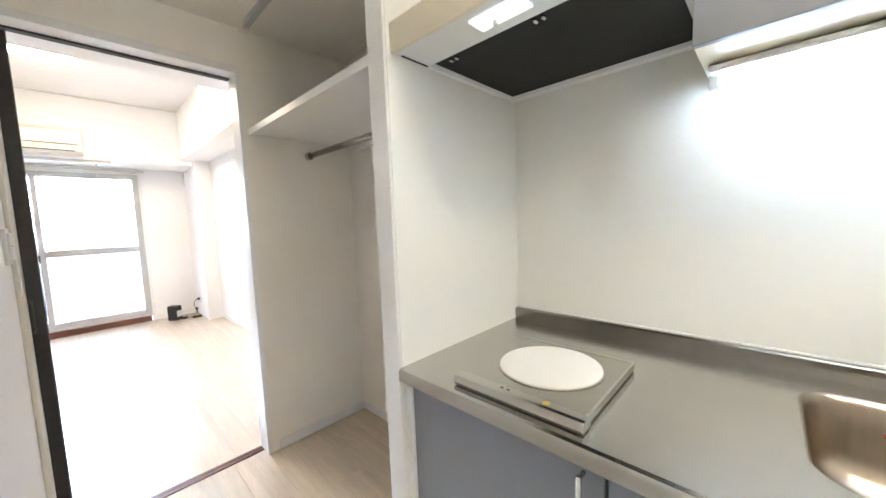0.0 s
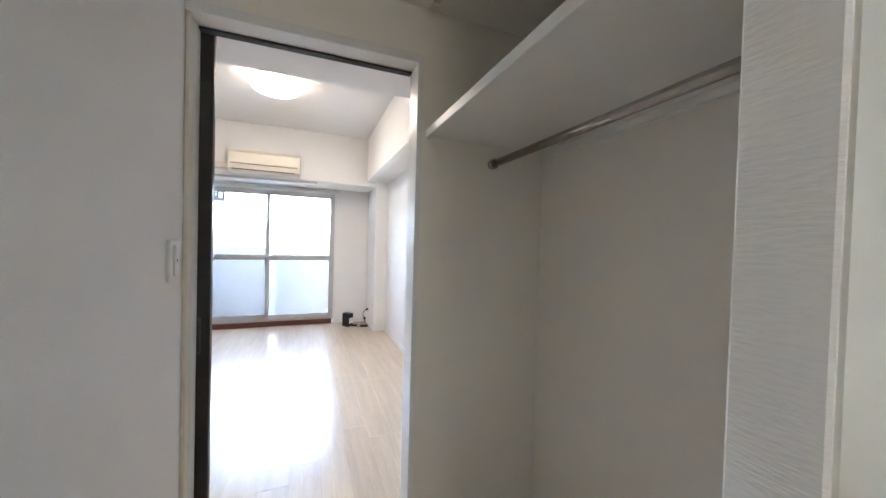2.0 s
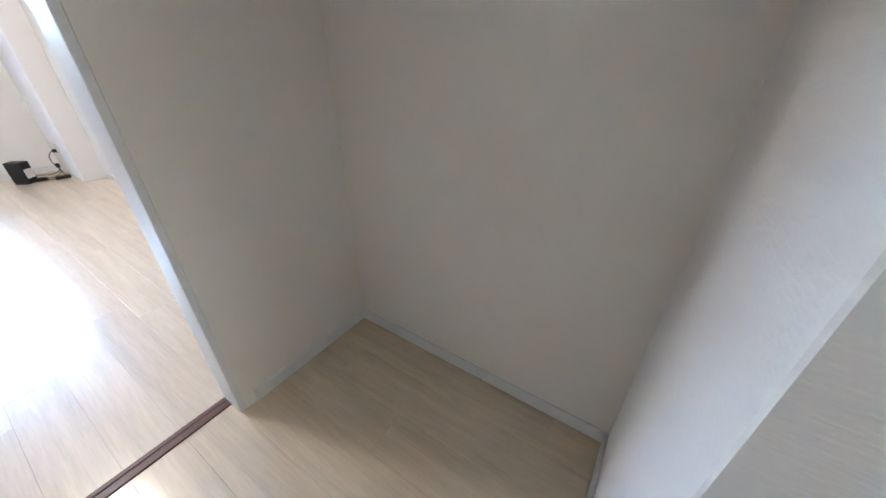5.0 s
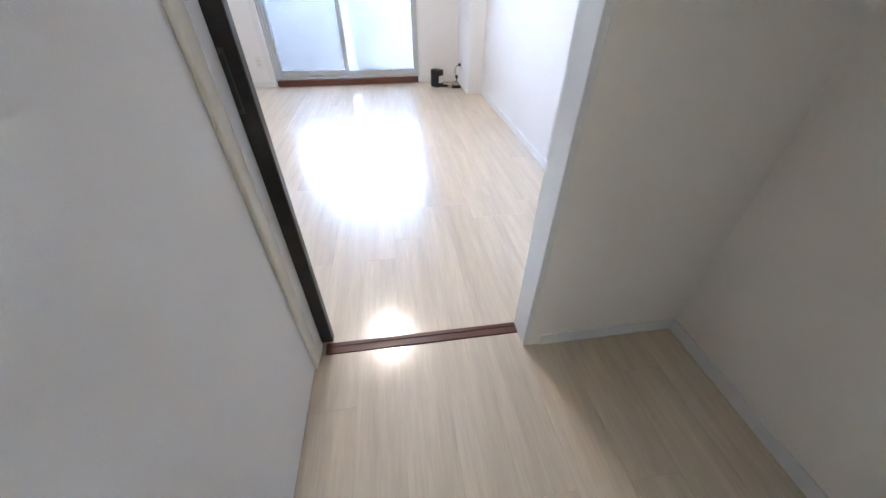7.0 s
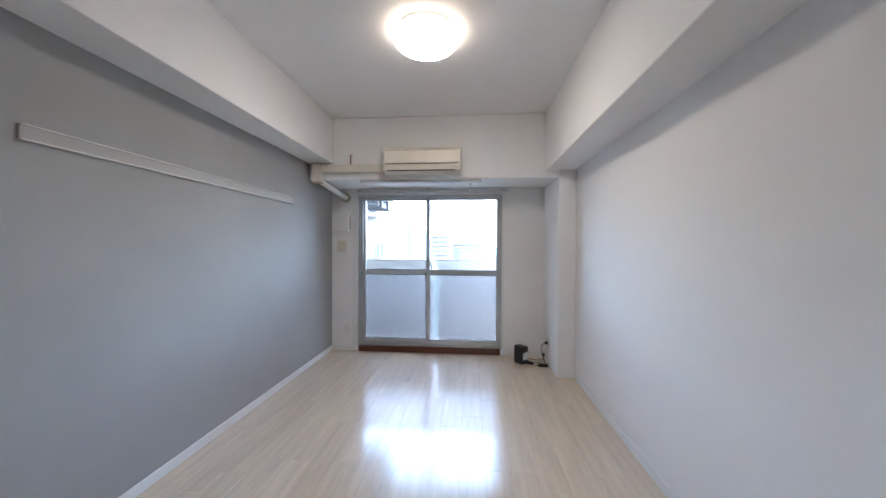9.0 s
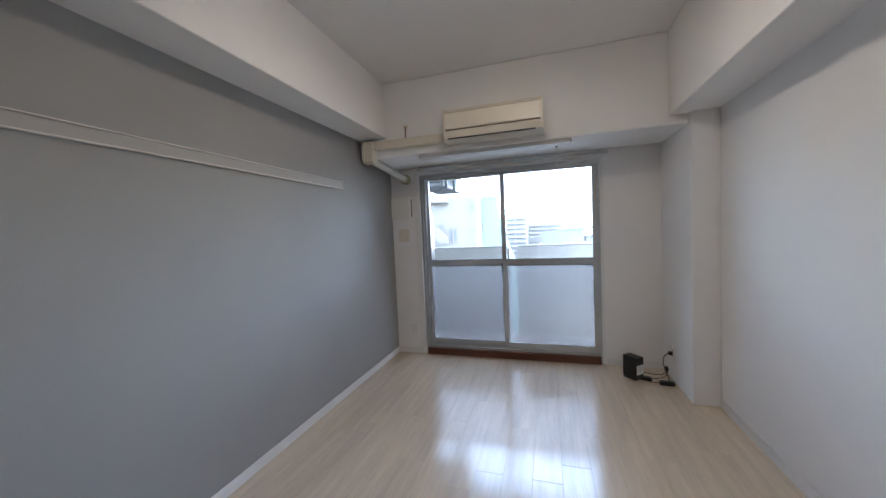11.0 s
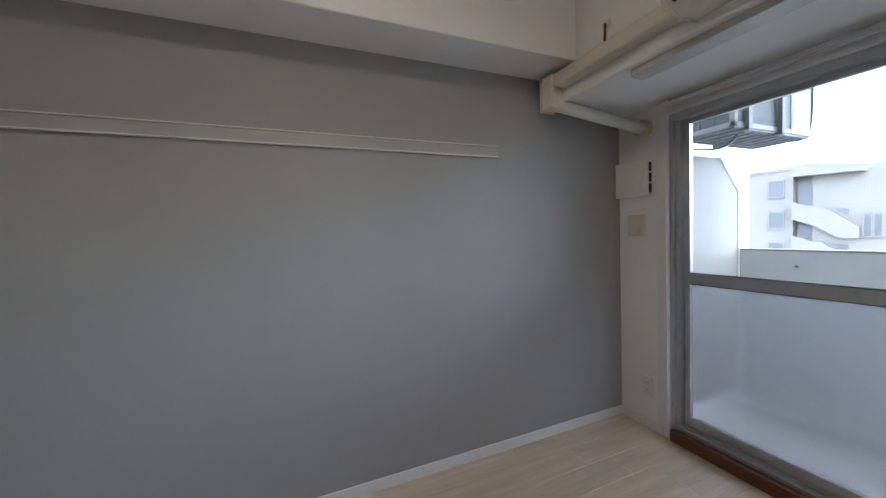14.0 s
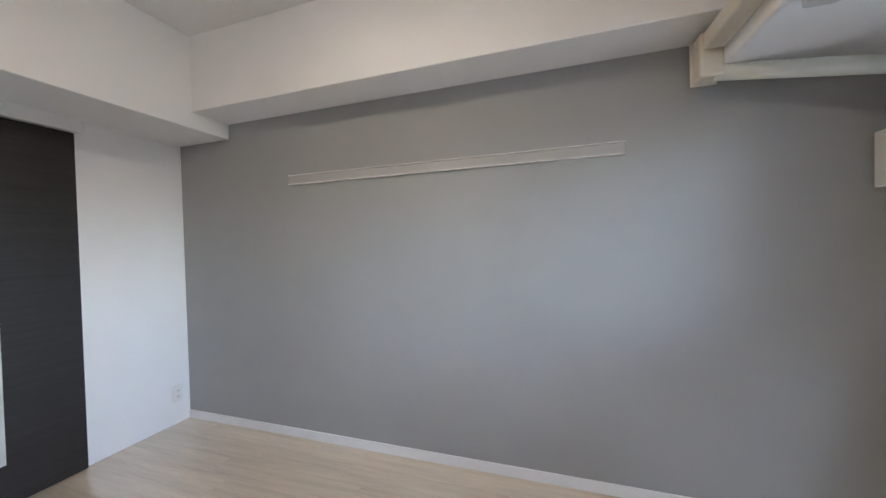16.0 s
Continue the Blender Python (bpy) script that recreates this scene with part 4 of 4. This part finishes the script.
def storeys(name, label, mat, x0, x1, y0, depth, top, floor_h, bands):
    """A far block with a window band and a balcony band on every floor."""
    b = thing(name, label, "building")
    part("wall", box(x0, x1, y0, y0 + depth, GROUND, top), mat, b)
    part("roof", box(x0 + (x1 - x0) * 0.55, x0 + (x1 - x0) * 0.8, y0 + 1, y0 + 5, top - 0.01, top + floor_h * 0.22), mat, b)
    z, n = top - floor_h * 0.75, 0
    while z > GROUND + 3 and n < bands:
        part("window_band", box(x0 + 0.1, x1 - 0.15, y0 - 0.04, y0 + 0.02, z, z + floor_h * 0.36), FAR_BAND, b)
        part("balcony_band", box(x0 + 0.05, x1 - 0.1, y0 - 0.5, y0 - 0.005, z - floor_h * 0.45, z - floor_h * 0.02), mat, b)
        for k in range(1, 4):
            x = x0 + (x1 - x0) * k / 4
            part("divider", box(x - 0.08, x + 0.08, y0 - 0.4, y0 - 0.045, z - 0.01, z + floor_h * 0.36), mat, b)
        z, n = z - floor_h, n + 1
    return b


white = thing("white_building", "white neighbouring building with an outside staircase", "building")
BY = 29.0
front = [(-11.4, GROUND), (-9.25, GROUND), (-9.25, 4.62), (-11.0, 4.45), (-11.4, 4.42)]
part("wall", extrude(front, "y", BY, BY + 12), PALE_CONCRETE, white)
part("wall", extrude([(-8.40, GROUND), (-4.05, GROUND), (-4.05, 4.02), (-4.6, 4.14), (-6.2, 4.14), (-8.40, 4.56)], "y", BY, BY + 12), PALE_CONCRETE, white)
part("stairwell", boxes((-9.25, -8.40, BY + 0.5, BY + 12, GROUND, 4.6), (-9.25, -8.40, BY, BY + 0.5, 3.98, 4.6)), PALE_CONCRETE, white, "recessed stairwell")
part("canopy", extrude([(-9.05, 4.10), (-6.40, 3.86), (-6.40, 3.76), (-9.05, 3.86)], "y", BY - 0.6, BY - 0.004), PALE_CONCRETE, white, "thin canopy over the stairs")
part("parapet", box(-11.4, -9.3, BY - 0.06, BY - 0.002, 4.36, 4.50), PALE_CONCRETE, white)
for n in range(4):
    d = -1.97 * n
    part("stair_flight", extrude([(-9.20, 1.40 + d), (-8.25, 1.02 + d), (-7.25, 0.30 + d), (-6.56, 0.30 + d), (-6.56, 0.86 + d), (-7.95, 2.06 + d), (-8.50, 2.14 + d), (-9.20, 2.42 + d)], "y", BY - 0.32, BY - 0.20),
         PALE_CONCRETE, white, "solid white stair parapet")
    part("landing", box(-9.20, -8.25, BY - 0.20, BY + 1.0, 1.40 + d, 1.52 + d), PALE_CONCRETE, white)
    # dark slab in place of the shade under each flight
    part("stair_soffit", extrude([(-8.25, 1.12 + d), (-7.20, 0.36 + d), (-6.62, 0.36 + d), (-6.62, 0.48 + d), (-7.10, 0.48 + d), (-8.25, 1.30 + d)], "y", BY - 0.20, BY - 0.01), FAR_DARK, white, "dark piece painted for the shade under the stairs")
    # grey panel puts the stairwell's inner shade into colour
    part("stair_shade_panel", box(-9.20, -8.46, BY + 0.40, BY + 0.505, 1.53 + d, 3.55 + d), STAIR_SHADE, white, "grey panel for the shade inside the stairwell")
    # dark triangle on the wall for the shade of a recess
    part("recess", extrude([(-7.52, 1.92 + d), (-6.98, 1.92 + d), (-6.98, 1.47 + d)], "y", BY - 0.03, BY + 0.01), FAR_DARK, white)
for n in range(5):
    d = -1.89 * n
    facade_window(white, -10.36, -9.68, BY, 2.82 + d, 3.74 + d, 0)
for n in range(3):
    for x in (-6.45, -6.09):
        facade_window(white, x, x + 0.24, BY, 0.40 - 2.6 * n, 1.52 - 2.6 * n, 0)
    for z in (3.14, 1.02):
        facade_window(white, -4.48, -4.22, BY, z - 4.2 * n, z + 0.36 - 4.2 * n, 0)
turq = thing("turquoise_building", "pale turquoise neighbouring building with a sloping side", "building")
part("wall", extrude([(-4.03, GROUND), (5.2, GROUND), (-1.60, -0.40), (-2.53, 2.9), (-2.60, 4.12), (-4.03, 4.25)], "y", 31.0, 31.4), CYAN_FACADE, turq)
part("roof", extrude([(-4.03, 4.25), (-2.60, 4.12), (-2.60, 4.20), (-4.03, 4.33)], "y", 30.95, 31.4), CYAN_FACADE, turq)
for n in range(3):
    facade_window(turq, -4.0, -3.86, 31.0, 1.3 - 3.0 * n, 1.85 - 3.0 * n, 0)
facade_window(turq, -2.85, -2.45, 31.0, -0.55, -0.35, 0)
storeys("apartment_building", "pale apartment building with stacked balconies far away", FAR_FACADE, -7.8, -2.25, 70, 12, 4.2, 0.92, 9)
storeys("apartment_building", "long pale apartment block with balcony rows far away", FAR_FACADE, -2.7, 4.4, 75, 12, 2.55, 0.80, 8)
board = thing("rooftop_board", "slate-grey rooftop hoarding on a pale block", "hoarding")
part("panel", box(0.77, 3.35, 50, 50.4, -1.17, 0.78), SLATE_BOARD, board)
part("post", boxes((1.2, 1.35, 50.4, 50.6, -1.4, 0.7), (2.8, 2.95, 50.4, 50.6, -1.4, 0.7)), PALE_GREY, board)
part("block", box(0.5, 7.0, 50.4, 60, GROUND, -1.1), FAR_FACADE, board, "pale building under it")
shed = thing("turquoise_building", "low pale turquoise block beside a slate hoarding", "building")
part("wall", box(3.5, 6.6, 54, 62, GROUND, 0.8), CYAN_FACADE, shed)
part("roof", box(3.4, 6.7, 53.9, 62, 0.8, 0.95), CYAN_FACADE, shed)
hall_far = thing("long_hall", "long low pale hall with a tilted roof in the haze", "building")
part("wall", box(8.2, 30, 66, 110, GROUND, -0.6), FAR_FACADE, hall_far)
part("roof", extrude([(7.9, -0.6), (30, -0.6), (30, 1.6), (19, 2.2)], "y", 65.5, 110), FAR_BAND, hall_far)
tower = thing("tower_block", "pale grey windowless side of a hazy tower", "building")
part("wall", box(-26.5, -21.4, 45, 52, GROUND, 6.1), FAR_BAND, tower)
part("roof", box(-24.5, -22.6, 46, 50, 6.1, 6.7), FAR_BAND, tower)
storeys("apartment_building", "hazy pale apartment block behind a tower", FAR_FACADE, -29.6, -21, 60, 12, 4.7, 0.95, 9)
storeys("office_building", "low pale building in the haze", FAR_FACADE, 7.0, 22, 95, 12, 0.9, 1.1, 4)
for k in range(26):
    random.seed(40 + k)
    x, y = random.uniform(2, 60), random.uniform(66, 190)
    if k > 12:
        x, y = random.uniform(-90, -4), random.uniform(85, 200)
    w, d, h = random.uniform(6, 14), random.uniform(6, 12), random.uniform(9, 15.5)
    hs = thing("house", "pale hazy town house far below", "house", "far houses")
    part("wall", box(x - w / 2, x + w / 2, y, y + d, GROUND, GROUND + h), FAR_FACADE, hs)
    part("roof", box(x - w / 2 - 0.3, x + w / 2 + 0.3, y - 0.3, y + d + 0.3, GROUND + h, GROUND + h + 0.5), FAR_BAND, hs)

# ---- floor planks ----
CACHE = {}


def plank(x0, x1, y0, y1):
    w, l = round(x1 - x0, 3), round(y1 - y0, 3)
    if (w, l) not in CACHE:
        bm = bmesh.new()
        lo = [bm.verts.new((sx * w / 2, sy * l / 2, -0.0045)) for sx, sy in ((-1, -1), (1, -1), (1, 1), (-1, 1))]
        mid = [bm.verts.new((sx * w / 2, sy * l / 2, -0.0012)) for sx, sy in ((-1, -1), (1, -1), (1, 1), (-1, 1))]
        hi = [bm.verts.new((sx * (w / 2 - 0.0010), sy * (l / 2 - 0.0015), 0)) for sx, sy in ((-1, -1), (1, -1), (1, 1), (-1, 1))]
        for a, b in ((lo, mid), (mid, hi)):
            for k in range(4):
                bm.faces.new((a[k], a[(k + 1) % 4], b[(k + 1) % 4], b[k]))
        bm.faces.new(hi)
        CACHE[(w, l)] = mesh_of("plank", bm, PLANK)
    ob = new("plank", CACHE[(w, l)])
    ob.location, ob.parent = ((x0 + x1) / 2, (y0 + y1) / 2, 0), floor


def lay(x0, x1, y0, y1, width=0.15, length=0.91):
    random.seed(7)
    x = x0
    while x < x1 - 0.005:
        xe = min(x + width, x1)
        y = y0 - random.choice((0.0, 0.3, 0.6, 0.15, 0.45))
        while y < y1 - 0.01:
            ya, yb = max(y, y0), min(y + length, y1)
            if yb - ya > 0.02:
                plank(x + 0.0002, xe - 0.0002, ya + 0.0002, yb - 0.0002)
            y += length
        x = xe


lay(0.0, ROOM_X, 0.0, 3.96)
lay(HALL_X, 2.716, HALL_END, -0.048)
